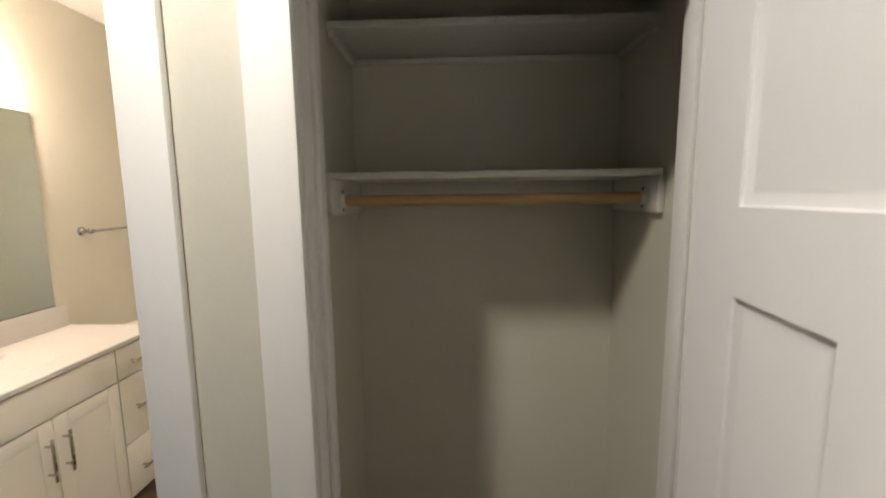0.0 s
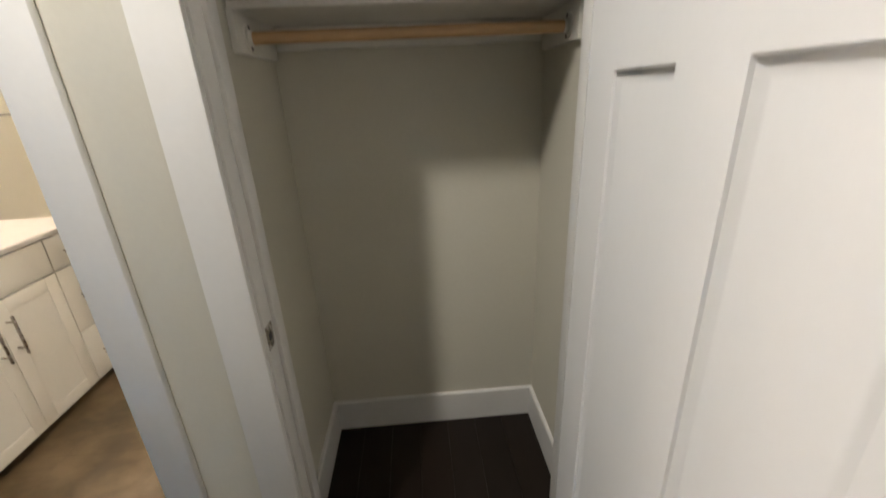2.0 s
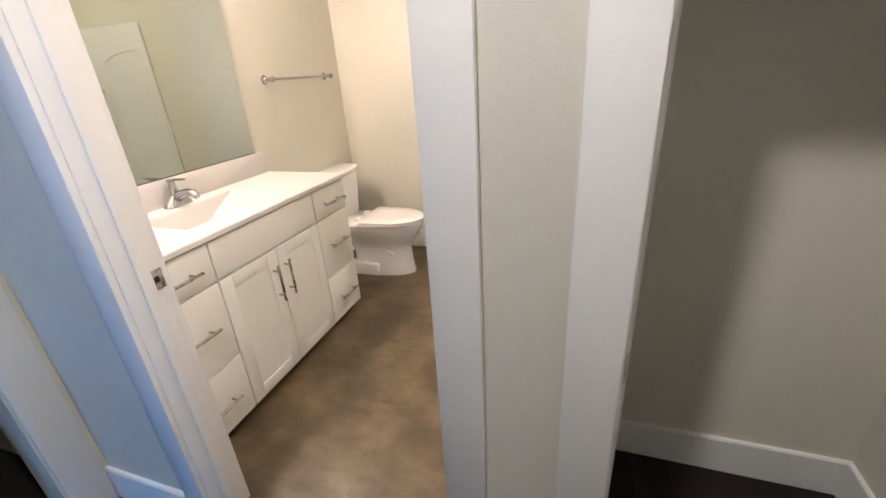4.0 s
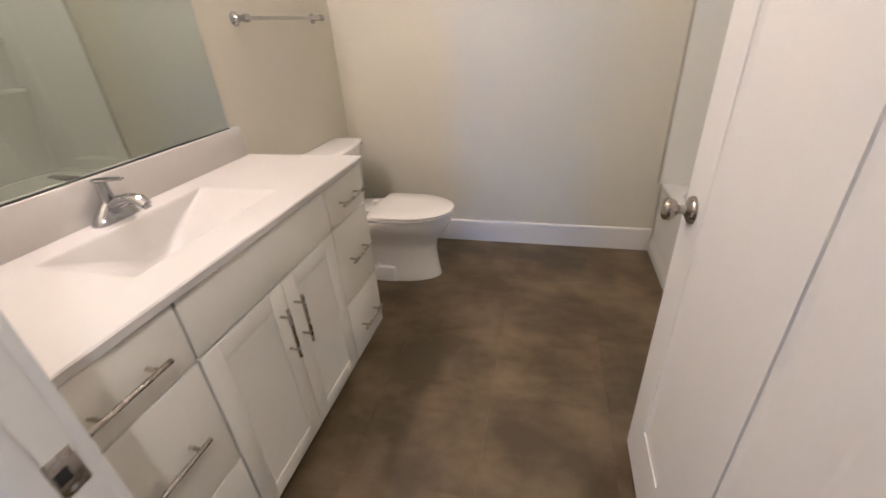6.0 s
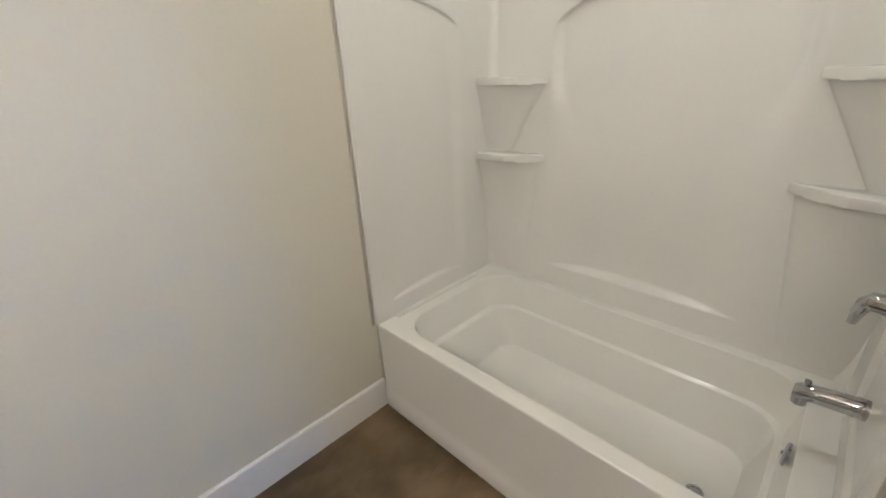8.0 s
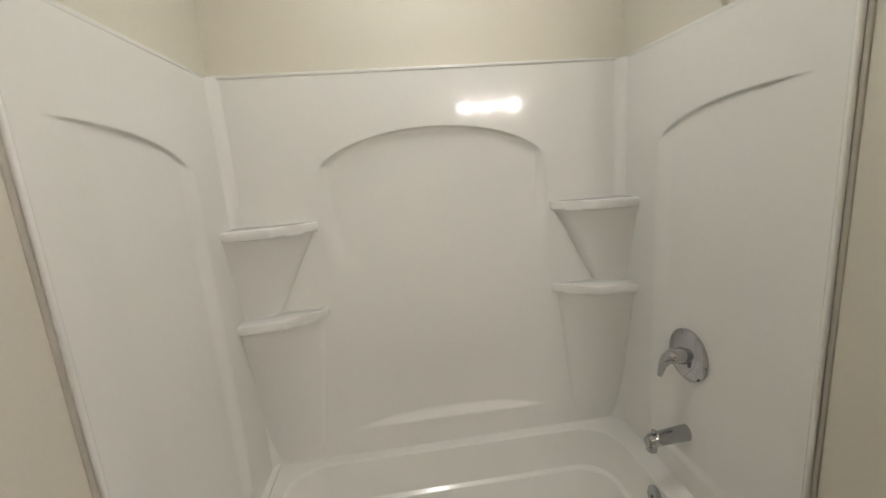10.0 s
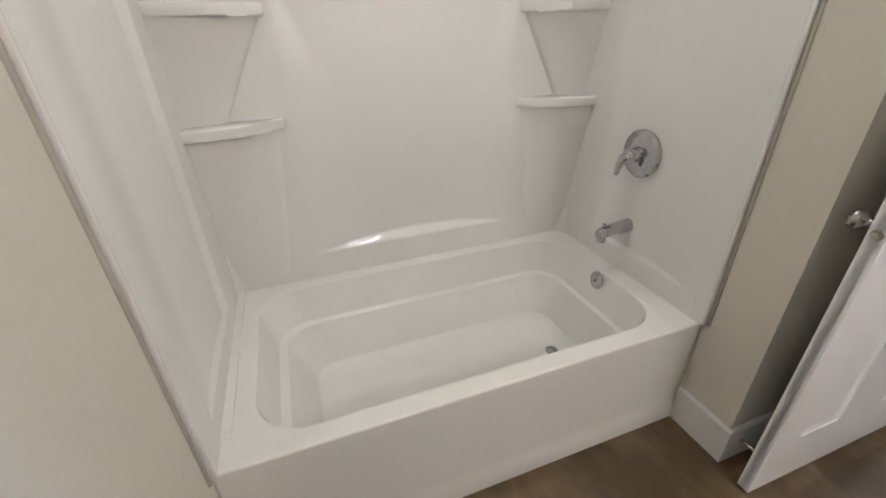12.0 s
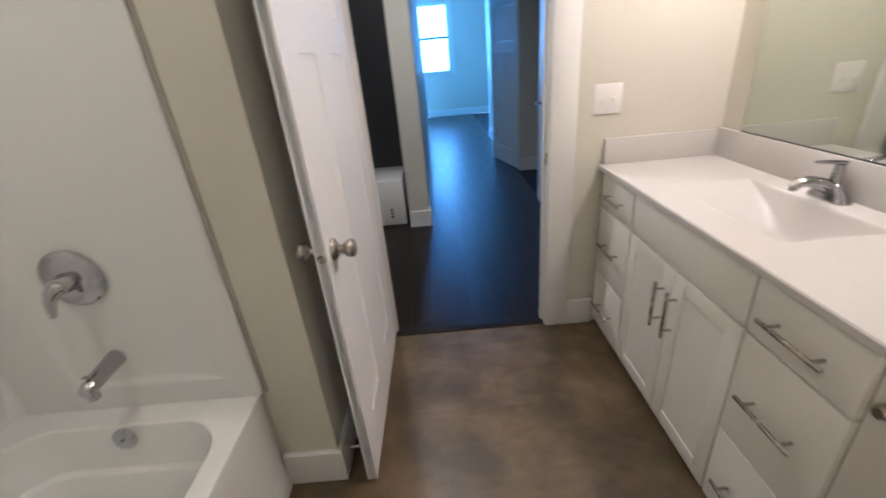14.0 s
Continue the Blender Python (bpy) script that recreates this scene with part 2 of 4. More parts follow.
def extrude_profile(profile, a, b):
    """A profile of (out, up) pairs run from a to b; out is to the right of the way from a to b."""
    a, b = Vector(a), Vector(b)
    d = (b - a).normalized()
    out = Vector((d.y, -d.x, 0))
    return loft([[p + out * o + Vector((0, 0, u)) for o, u in profile] for p in (a, b)], cap_first=True, cap_last=True)


# ---------------------------------------------------------------- setting: floors, walls, ceiling
CEIL_Z = 2.74
BACK_Y, TUB_X, WING_Y, WING_X = 2.375, 2.845, 0.836, 1.791
HALL_Y, BATH_Y = -0.130, -0.015
BATH_L, BATH_R, CLO_L, CLO_R, HEAD = 0.807, 1.654, 1.993, 2.714, 2.124
CLO_X0, CLO_X1, CLO_Y = 1.910, 2.822, 0.585


def wall(name, *pairs, mat=None, label="greige painted drywall with fine roller texture"):
    return solo(name, boxes(*pairs), mat or WALL, label, "wall", "structure", smooth=0)


wall("wall_vanity", ((-0.12, HALL_Y, 0), (0, 2.495, CEIL_Z)))
wall("wall_back", ((0, BACK_Y, 0), (2.965, 2.495, CEIL_Z)))
wall("wall_tub", ((TUB_X, CLO_Y, 0), (2.965, BACK_Y, CEIL_Z)))
wall("wall_wing", ((WING_X, CLO_Y, 0), (TUB_X, WING_Y, CEIL_Z)), ((WING_X, BATH_Y, 0), (CLO_X0, CLO_Y, CEIL_Z)))
wall("wall_closet_side", ((CLO_X1, BATH_Y, 0), (2.965, CLO_Y, CEIL_Z)))
JT = 0.02
wall("wall_door_side", ((0.0, HALL_Y, 0), (BATH_L - JT, BATH_Y, CEIL_Z)), ((BATH_R + JT, HALL_Y, 0), (CLO_L - JT, BATH_Y, CEIL_Z)),
     ((CLO_R + JT, HALL_Y, 0), (3.9, BATH_Y, CEIL_Z)), ((BATH_L - JT, HALL_Y, HEAD + JT), (BATH_R + JT, BATH_Y, CEIL_Z)),
     ((CLO_L - JT, HALL_Y, HEAD + JT), (CLO_R + JT, BATH_Y, CEIL_Z)))
# hall and corridor
LX = 0.300
wall("wall_corridor_west", ((LX - 0.12, -0.27, 0), (LX, HALL_Y, CEIL_Z)), ((LX - 0.12, -1.06, 2.06), (LX, -0.27, CEIL_Z)),
     ((LX - 0.12, -1.365, 0), (LX, -1.06, CEIL_Z)), ((LX - 0.12, -2.125, 2.06), (LX, -1.365, CEIL_Z)),
     ((LX - 0.12, -2.215, 0), (LX, -2.125, CEIL_Z)), ((LX - 0.12, -3.345, 2.30), (LX, -2.215, CEIL_Z)),
     ((LX - 0.12, -3.400, 0), (LX - 0.02, -3.345, CEIL_Z)), ((LX - 0.12, -4.24, 2.06), (LX, -3.400, CEIL_Z)),
     ((LX - 0.12, -6.0, 0), (LX, -4.24, CEIL_Z)), ((-1.98, -3.400, 0), (LX - 0.12, -3.345, CEIL_Z)))
wall("wall_corridor_east", ((1.445, -6.80, 0), (1.632, -1.70, CEIL_Z)))
# unseen stretch, greige rather than near-black so it bounces light into the hall
wall("wall_hall_unseen", ((2.15, -2.45, 0), (3.9, -2.33, CEIL_Z)))
# near-black only on the stretch that shows through the bath doorway
wall("wall_recess", ((1.632, -2.45, 0), (2.15, -2.33, CEIL_Z)), mat=BLACK, label="near-black wall closing the hall recess")
wall("wall_hall_east", ((3.78, -2.33, 0), (3.9, HALL_Y, CEIL_Z)))
wall("wall_far", ((-3.2, -9.42, 0), (0.80, -9.30, CEIL_Z)), ((1.62, -9.42, 0), (1.90, -9.30, CEIL_Z)), ((3.20, -9.42, 0), (4.2, -9.30, CEIL_Z)),
     ((0.80, -9.42, 0), (1.62, -9.30, 1.05)), ((0.80, -9.42, 2.56), (1.62, -9.30, CEIL_Z)),
     ((1.90, -9.42, 0), (3.20, -9.30, 1.05)), ((1.90, -9.42, 2.56), (3.20, -9.30, CEIL_Z)))
wall("wall_far_west", ((-3.32, -9.42, 0), (-3.2, -6.0, CEIL_Z)), ((-3.32, -6.0, 0), (LX - 0.12, -5.88, CEIL_Z)))
wall("wall_far_east", ((4.2, -9.42, 0), (4.32, -6.68, CEIL_Z)), ((1.632, -6.80, 0), (4.32, -6.68, CEIL_Z)))
wall("wall_side_rooms", ((-2.1, -5.88, 0), (-1.98, HALL_Y, CEIL_Z)), ((-1.98, HALL_Y, 0), (-0.12, HALL_Y + 0.12, CEIL_Z)),
     ((-1.98, -2.30, 0), (LX - 0.12, -2.20, CEIL_Z)))

tagged(solo("ceiling", boxes(((-0.12, HALL_Y, CEIL_Z), (2.965, 2.495, CEIL_Z + 0.1)), ((-3.32, -9.42, CEIL_Z), (4.32, HALL_Y, CEIL_Z + 0.1))), CEIL, smooth=0),
       "flat off-white painted ceiling", "ceiling", kind="structure")
floor = tagged(solo("floor", boxes(((0, -0.055, -0.1), (2.845, 2.375, -0.006)), ((-3.2, -9.30, -0.1), (4.2, -0.055, -0.0065))), GROOVE, smooth=0),
               "subfloor seen as thin dark joints", "floor", kind="structure")

# baseboards: square edge with a small eased top
BB_H, BB_T = 0.152, 0.015
BB = [(0, 0), (BB_T, 0), (BB_T, BB_H - 0.006), (BB_T - 0.005, BB_H), (0, BB_H)]


def baseboard(name, a, b):
    return solo(name, extrude_profile(BB, a, b), TRIM, "tall flat white painted baseboard", "baseboard", "structure", smooth=20)


# out is to the right of the way
baseboard("baseboard_back", (0, BACK_Y, 0), (1.990, BACK_Y, 0))
baseboard("baseboard_vanity_wall", (0, 1.36, 0), (0, BACK_Y - BB_T, 0))
baseboard("baseboard_wing", (1.992, WING_Y, 0), (WING_X - BB_T, WING_Y, 0))
baseboard("baseboard_wing_side", (WING_X, WING_Y, 0), (WING_X, BATH_Y + 0.02, 0))
baseboard("baseboard_switch_wall", (0.681, BATH_Y, 0), (0.548, BATH_Y, 0))
baseboard("baseboard_hall_west", (LX, HALL_Y, 0), (0.710, HALL_Y, 0))
baseboard("baseboard_hall_mid", (1.758, HALL_Y, 0), (1.889, HALL_Y, 0))
baseboard("baseboard_hall_east", (2.814, HALL_Y, 0), (3.78, HALL_Y, 0))
baseboard("baseboard_closet_back", (CLO_X0, CLO_Y, 0), (CLO_X1, CLO_Y, 0))
baseboard("baseboard_closet_west", (CLO_X0, BATH_Y + 0.002, 0), (CLO_X0, CLO_Y - BB_T, 0))
baseboard("baseboard_closet_east", (CLO_X1, CLO_Y - BB_T, 0), (CLO_X1, BATH_Y + 0.002, 0))
baseboard("baseboard_corridor_end", (1.632, -1.70, 0), (1.445 - BB_T, -1.70, 0))
baseboard("baseboard_corridor_east", (1.445, -1.70, 0), (1.445, -6.80, 0))
baseboard("baseboard_far", (4.2, -9.30, 0), (-3.2, -9.30, 0))
baseboard("baseboard_corridor_west", (LX, -6.0, 0), (LX, -4.336, 0))
baseboard("baseboard_corridor_middle", (LX - 0.02, -3.345, 0), (-1.98, -3.345, 0))


def casing_strip(name, lo, hi, bev=0.003):
    return solo(name, box(lo, hi, bev), TRIM, "flat white painted door casing", "trim", "structure")


def door_frame(name, x0, x1, stop_y):
    """Jamb boards with a stop, lining an opening in the door wall."""
    y0, y1 = HALL_Y - 0.001, BATH_Y + 0.001
    fr = thing(name, (x0, y0, 0), label="white painted wooden door jamb with stop moulding", category="door frame", kind="structure")
    part("jamb", box((x0 - JT, y0, 0), (x0, y1, HEAD), 0.0015), TRIM, fr)
    part("jamb", box((x1, y0, 0), (x1 + JT, y1, HEAD), 0.0015), TRIM, fr)
    part("head_jamb", box((x0 - JT, y0, HEAD), (x1 + JT, y1, HEAD + JT), 0.0015), TRIM, fr)
    for lo, hi in (((x0, stop_y, 0), (x0 + 0.011, stop_y + 0.035, HEAD)), ((x1 - 0.011, stop_y, 0), (x1, stop_y + 0.035, HEAD)),
                   ((x0 + 0.011, stop_y, HEAD - 0.011), (x1 - 0.011, stop_y + 0.035, HEAD))):
        part("stop", box(lo, hi, 0.002), TRIM, fr)
    return fr


frame_bath = door_frame("door_frame_1", BATH_L, BATH_R, -0.090)
frame_closet = door_frame("door_frame_2", CLO_L, CLO_R, -0.085)


def hall_trim(tag, x0, x1):
    """Side casings, bead, frieze board and crowned cap on the hall face."""
    r, w, t, y = 0.006, 0.092, 0.019, HALL_Y
    top = HEAD + 0.002
    a0, a1, b0, b1 = x0 - r - w, x0 - r, x1 + r, x1 + r + w
    casing_strip("trim_casing_a_" + tag, (a0, y - t, 0), (a1, y, top))
    casing_strip("trim_casing_b_" + tag, (b0, y - t, 0), (b1, y, top))
    bead = [(0, 0), (0.021, 0), (0.022, 0.012), (0.026, 0.019), (0.033, 0.022), (0.034, 0.033), (0.033, 0.034), (0, 0.034)]
    solo("trim_bead_" + tag, extrude_profile(bead, (a0 - 0.014, y, top), (b1 + 0.014, y, top)), TRIM, "rounded white bead moulding over the door",
         "trim", "structure")
    casing_strip("trim_frieze_" + tag, (a0, y - t, top + 0.034), (b1, y, top + 0.188))
    crown = [(0, 0), (0.024, 0), (0.026, 0.012), (0.034, 0.016), (0.040, 0.030), (0.052, 0.044), (0.066, 0.050), (0.066, 0.060), (0.078, 0.064),
             (0.078, 0.080), (0, 0.080)]
    z = top + 0.188
    rings = []
    for px, s in ((a0, -1), (b1, 1)):
        rings.append([(px + s * o, y - o, z + u) for o, u in crown])
    bm = loft(rings)
    for px, s in ((a0, -1), (b1, 1)):
        loft([[(px + s * o, y - o, z + u) for o, u in crown], [(px + s * o, y, z + u) for o, u in crown]], bm)
    solo("trim_crown_" + tag, bm, TRIM, "stepped white crown cap over the door casing", "trim", "structure", smooth=25)


hall_trim("bath", BATH_L, BATH_R)
hall_trim("closet", CLO_L, CLO_R)
casing_strip("trim_bath_side_a", (BATH_L - 0.125, BATH_Y, 0), (BATH_L - 0.005, BATH_Y + 0.017, HEAD + 0.1))
casing_strip("trim_bath_side_b", (BATH_R + 0.005, BATH_Y, 0), (BATH_R + 0.100, BATH_Y + 0.017, HEAD + 0.1))
casing_strip("trim_bath_side_head", (BATH_L - 0.005, BATH_Y, HEAD + 0.005), (BATH_R + 0.005, BATH_Y + 0.017, HEAD + 0.1))
casing_strip("trim_corridor_a", (LX, -0.265, 0), (LX + 0.018, -0.150, 2.15))
casing_strip("trim_corridor_b", (LX, -1.16, 0), (LX + 0.018, -1.06, 2.15))
casing_strip("trim_corridor_c", (LX, -1.365, 0), (LX + 0.018, -1.275, 2.15))
casing_strip("trim_corridor_e", (LX, -2.215, 0), (LX + 0.018, -2.125, 2.15))
casing_strip("trim_corridor_f", (LX, -4.335, 0), (LX + 0.018, -4.24, 2.15))
solo("trim_threshold", loft([[(x, -0.085, 0), (x, -0.078, 0.007), (x, -0.045, 0.009), (x, -0.022, 0.005), (x, -0.018, 0)] for x in (BATH_L, BATH_R)],
                            cap_first=True, cap_last=True), DARKW, "dark wooden threshold strip between the two floors", "threshold", "structure")

# ---------------------------------------------------------------- doors


def knob(parent, x, z, face_y, side):
    """A round knob on a flared rose, standing out of a door face towards side (-1 or 1) in y."""
    m = Matrix.Translation((x, face_y, z)) @ Matrix.Rotation(radians(90 if side < 0 else -90), 4, "X")
    rose = [(0.0, 0), (0.034, 0), (0.034, 0.004), (0.031, 0.009), (0.024, 0.013), (0.016, 0.016), (0.012, 0.019)]
    ball = [(0.012, 0.015), (0.0115, 0.030), (0.015, 0.035), (0.023, 0.041), (0.0275, 0.049), (0.028, 0.056), (0.0255, 0.063), (0.019, 0.068), (0.008, 0.070), (0, 0.0702)]
    k = part("knob", lathe(ball, m), NICKEL, parent, "satin nickel round door knob")
    part("rose", lathe(rose, m), NICKEL, k)


def door_leaf(name, loc, rz, width, height, thick, panels, label, knob_z=None):
    """A moulded panel door: local x runs from the hinge to the free edge, -y is the face with the panels shown, +y the other."""
    d = thing(name, loc, rz, label, "door", kind="structure")
    z0 = 0.012
    depth = 0.009
    bm = bmesh.new()
    # core, then both faces as stiles and rails around sunk panels
    box((0, depth, z0), (width, thick - depth, height), 0, bm)
    xs = sorted({0.0, width, *(v for p in panels for v in (p[0], p[1]))})
    zs = sorted({z0, height, *(v for p in panels for v in (p[2], p[3]))})
    inside = lambda x, z: any(p[0] < x < p[1] and p[2] < z < p[3] for p in panels)
    for fy, inner in ((0.0, depth), (thick, thick - depth)):
        quads = []
        for xa, xb in zip(xs, xs[1:]):
            for za, zb in zip(zs, zs[1:]):
                if not inside((xa + xb) / 2, (za + zb) / 2):
                    quads.append([bm.verts.new((x, fy, z)) for x, z in ((xa, za), (xb, za), (xb, zb), (xa, zb))])
        for q in quads:
            bm.faces.new(q)
        for x0, x1, a, b in panels:
            s, t = 0.014, 0.020
            ring = lambda i, y: [(x0 + i, y, a + i), (x1 - i, y, a + i), (x1 - i, y, b - i), (x0 + i, y, b - i)]
            step = 1 if inner > fy else -1
            loft([ring(0, fy), ring(0.002, fy + step * 0.004), ring(s, inner - step * 0.0005), ring(t, inner - step * 0.001)], bm, cap_last=True)
    # edges between the faces
    for x0, y0, x1, y1 in ((0, 0, 0, thick), (width, 0, width, thick)):
        bm.faces.new([bm.verts.new(p) for p in ((x0, 0, z0), (x0, thick, z0), (x0, thick, height), (x0, 0, height))])
    for z in (z0, height):
        bm.faces.new([bm.verts.new(p) for p in ((0, 0, z), (width, 0, z), (width, thick, z), (0, thick, z))])
    bmesh.ops.remove_doubles(bm, verts=bm.verts, dist=0.0002)
    part("slab", bm, DOORP, d, smooth=30)
    if knob_z:
        knob(d, width - 0.066, knob_z, 0.0, -1)
        knob(d, width - 0.066, knob_z, thick, 1)
        plate = rod((width - 0.0005, thick / 2, knob_z), (width + 0.0018, thick / 2, knob_z), 0.0135, 0.0128, 24)
        lp = part("latch_plate", plate, NICKEL, d, "small round nickel latch plate on the door edge")
        part("latch_bolt", rod((width, thick / 2, knob_z), (width + 0.011, thick / 2, knob_z), 0.0085, 0.007), NICKEL, lp)
    return d


def hinge(parent, at, z, *leaves):
    """A butt hinge: barrel at (x, y), its shown leaves given as (lo, hi) plan corners."""
    x, y = at
    h = 0.09
    g = part("hinge", rod((x, y, z - h / 2), (x, y, z + h / 2), 0.0065, n=14), BRONZE, parent, "dark satin steel butt hinge")
    for (ax, ay), (bx, by) in leaves:
        part("hinge_leaf", box((min(ax, bx), min(ay, by), z - h / 2), (max(ax, bx), max(ay, by), z + h / 2), 0.0008), BRONZE, g)
    part("hinge_pin", lathe([(0, 0), (0.0075, 0), (0.0075, 0.004), (0.004, 0.007), (0, 0.008)], Matrix.Translation((x, y, z + h / 2)), 14), BRONZE, g)
    return g


BATH_PANELS = [(0.134, 0.314, 0.225, 1.470), (0.532, 0.712, 0.225, 1.470), (0.134, 0.712, 1.590, 1.975)]
_w = 0.842
door_bath = door_leaf("door_1", (1.690, 0.026, 0), 89.6, _w, 2.105, 0.036, BATH_PANELS,
                      "open white three-panel interior door with nickel knobs", knob_z=0.943)
for z in (0.25, 1.075, 1.88):
    hg = hinge(frame_bath, (1.694, 0.0265), z, ((BATH_R + 0.004, 0.0225), (BATH_R + 0.034, 0.0255)))
    for dx, dz in ((0.012, -0.032), (0.026, 0.0), (0.012, 0.032)):
        part("screw", rod((BATH_R + dx, 0.0228, z + dz), (BATH_R + dx, 0.0212, z + dz), 0.0042, n=10), NICKEL, hg)
CLO_PANELS = [(0.128, 0.314, 0.225, 1.472), (0.434, 0.610, 0.225, 1.472), (0.128, 0.610, 1.598, 2.003)]
door_closet = door_leaf("door_2", (2.668, -0.178, 0), -96.2, 0.728, 2.118, 0.036, CLO_PANELS,
                        "open white three-panel closet door swung into the hall", knob_z=0.943)


def strike(parent, x, y, z, side):
    """A strike plate let into a jamb face, with its hole and two screws."""
    p = part("strike_plate", box((x, y - 0.019, z - 0.029), (x + side * 0.002, y + 0.019, z + 0.029), 0.0008), NICKEL, parent, "nickel strike plate with a dark latch hole")
    part("latch_hole", box((x + side * 0.0017, y - 0.009, z - 0.009), (x + side * 0.0026, y + 0.006, z + 0.009)), BLACK, p)
    for dz in (-0.021, 0.021):
        part("screw", rod((x + side * 0.002, y, z + dz), (x + side * 0.0028, y, z + dz), 0.004, n=10), CHROME, p)


strike(frame_bath, BATH_L, -0.040, 0.943, 1)
strike(frame_closet, CLO_L, -0.112, 0.948, 1)
door_stop = thing("door_stop", (WING_X - BB_T, 0.775, 0.085), label="small brass spring door stop on the baseboard", category="door stop")
part("spring", rod((WING_X - BB_T, 0.775, 0.085), (WING_X - BB_T - 0.055, 0.775, 0.085), 0.006, 0.005, 12), NICKEL, door_stop)
part("bumper", rod((WING_X - BB_T - 0.055, 0.775, 0.085), (WING_X - BB_T - 0.068, 0.775, 0.085), 0.008, 0.0075, 12), PLASTIC, door_stop, "white rubber tip")

# ---------------------------------------------------------------- closet


def shelf(name, z, y_front, label, cleat):
    s = thing(name, (CLO_X0, CLO_Y, z), label=label, category="shelf", group="closet shelves")
    part("board", box((CLO_X0 + 0.002, y_front, z - 0.019), (CLO_X1 - 0.002, CLO_Y - 0.002, z), 0.002), SHELFP, s)
    part("cleat", box((CLO_X0 + 0.02, CLO_Y - 0.019, z - 0.019 - cleat), (CLO_X1 - 0.02, CLO_Y - 0.001, z - 0.0195), 0.002), SHELFP, s)
    return s


lower = shelf("closet_shelf", 1.684, 0.250, "white painted closet shelf on wooden cleats over the rod", 0.070)
for x0, x1 in ((CLO_X0 + 0.001, CLO_X0 + 0.019), (CLO_X1 - 0.019, CLO_X1 - 0.001)):
    part("cleat", box((x0, 0.24, 1.565), (x1, CLO_Y - 0.022, 1.6645), 0.002), SHELFP, lower)
upper = shelf("closet_shelf", 2.098, 0.305, "white painted upper closet shelf in deep shadow", 0.018)
for x0, x1 in ((CLO_X0 + 0.001, CLO_X0 + 0.019), (CLO_X1 - 0.019, CLO_X1 - 0.001)):
    part("cleat", box((x0, 0.32, 2.060), (x1, CLO_Y - 0.022, 2.0785), 0.002), SHELFP, upper)
rail = thing("closet_rod", (CLO_X0, 0.318, 1.606), label="round pine closet rod held in painted end sockets", category="closet rod")
part("dowel", rod((CLO_X0 + 0.024, 0.318, 1.606), (CLO_X1 - 0.024, 0.318, 1.606), 0.0165, n=24), RODW, rail)
for x, s in ((CLO_X0 + 0.0195, 1), (CLO_X1 - 0.0195, -1)):
    m = Matrix.Translation((x, 0.318, 1.606)) @ Matrix.Rotation(radians(90 * s), 4, "Y")
    so = part("socket", lathe([(0, 0), (0.034, 0), (0.034, 0.003), (0.020, 0.005), (0.020, 0.014), (0.0175, 0.014), (0.0172, 0.004)], m), SHELFP, rail, "painted rod socket with two dark screws")
    for dz in (-0.025, 0.025):
        part("screw", rod((x + s * 0.002, 0.318, 1.606 + dz), (x + s * 0.006, 0.318, 1.606 + dz), 0.0062, 0.0055, 12), BRONZE, so)

# ---------------------------------------------------------------- vanity
VY0, VY1, VF = 0.012, 1.345, 0.528
vanity = thing("vanity_cabinet", (0, VY0, 0), label="off-white painted bathroom vanity with two doors and drawers", category="vanity")
for piece, lo, hi in (("back_panel", (0.002, VY0, 0.070), (0.014, VY1, 0.876)), ("front_frame", (VF - 0.018, VY0, 0.052), (VF, VY1, 0.876)),
                      ("side_panel", (0.014, VY0, 0.070), (VF - 0.018, VY0 + 0.018, 0.876)), ("side_panel", (0.014, VY1 - 0.018, 0.070), (VF - 0.018, VY1, 0.876)),
                      ("bottom_panel", (0.002, VY0, 0.052), (VF - 0.018, VY1, 0.070)), ("toe_kick", (0.002, VY0 + 0.002, 0), (VF - 0.065, VY1 - 0.002, 0.052))):
    part(piece, box(lo, hi), CABP, vanity, smooth=0)
# sheet over the frame, coloured darker for the shade between fronts
part("gap_shade_sheet", box((VF, VY0 + 0.001, 0.053), (VF + 0.001, VY1 - 0.001, 0.875)), GAP_SHADE, vanity, "thin sheet toned darker for the shade between the fronts")


def pull(parent, a, b, x):
    """A round bar pull on two posts, between the points a and b of a front whose face is at x."""
    a, b = Vector((x, *a)), Vector((x, *b))
    out = Vector((0.034, 0, 0))
    d = (b - a).normalized()
    h = part("pull", tube([a + out, a + out + d * 0.001, b + out - d * 0.001, b + out], [0.0055, 0.0062, 0.0062, 0.0055], 14), NICKEL, parent, "satin nickel bar pull")
    for p in (a + d * 0.030, b - d * 0.030):
        part("post", rod(p, p + out, 0.0046, n=12), NICKEL, h)


FT = 0.018
X0, X1 = VF + 0.0015, VF + 0.0015 + FT


def drawer(y0, y1, z0, z1, pz=None):
    dr = part("drawer_front", box((X0, y0, z0), (X1, y1, z1), 0.0022), CABP, vanity, "flat off-white drawer front")
    if pz:
        mid = (y0 + y1) / 2
        pull(dr, (mid - 0.092, pz), (mid + 0.092, pz), X1)


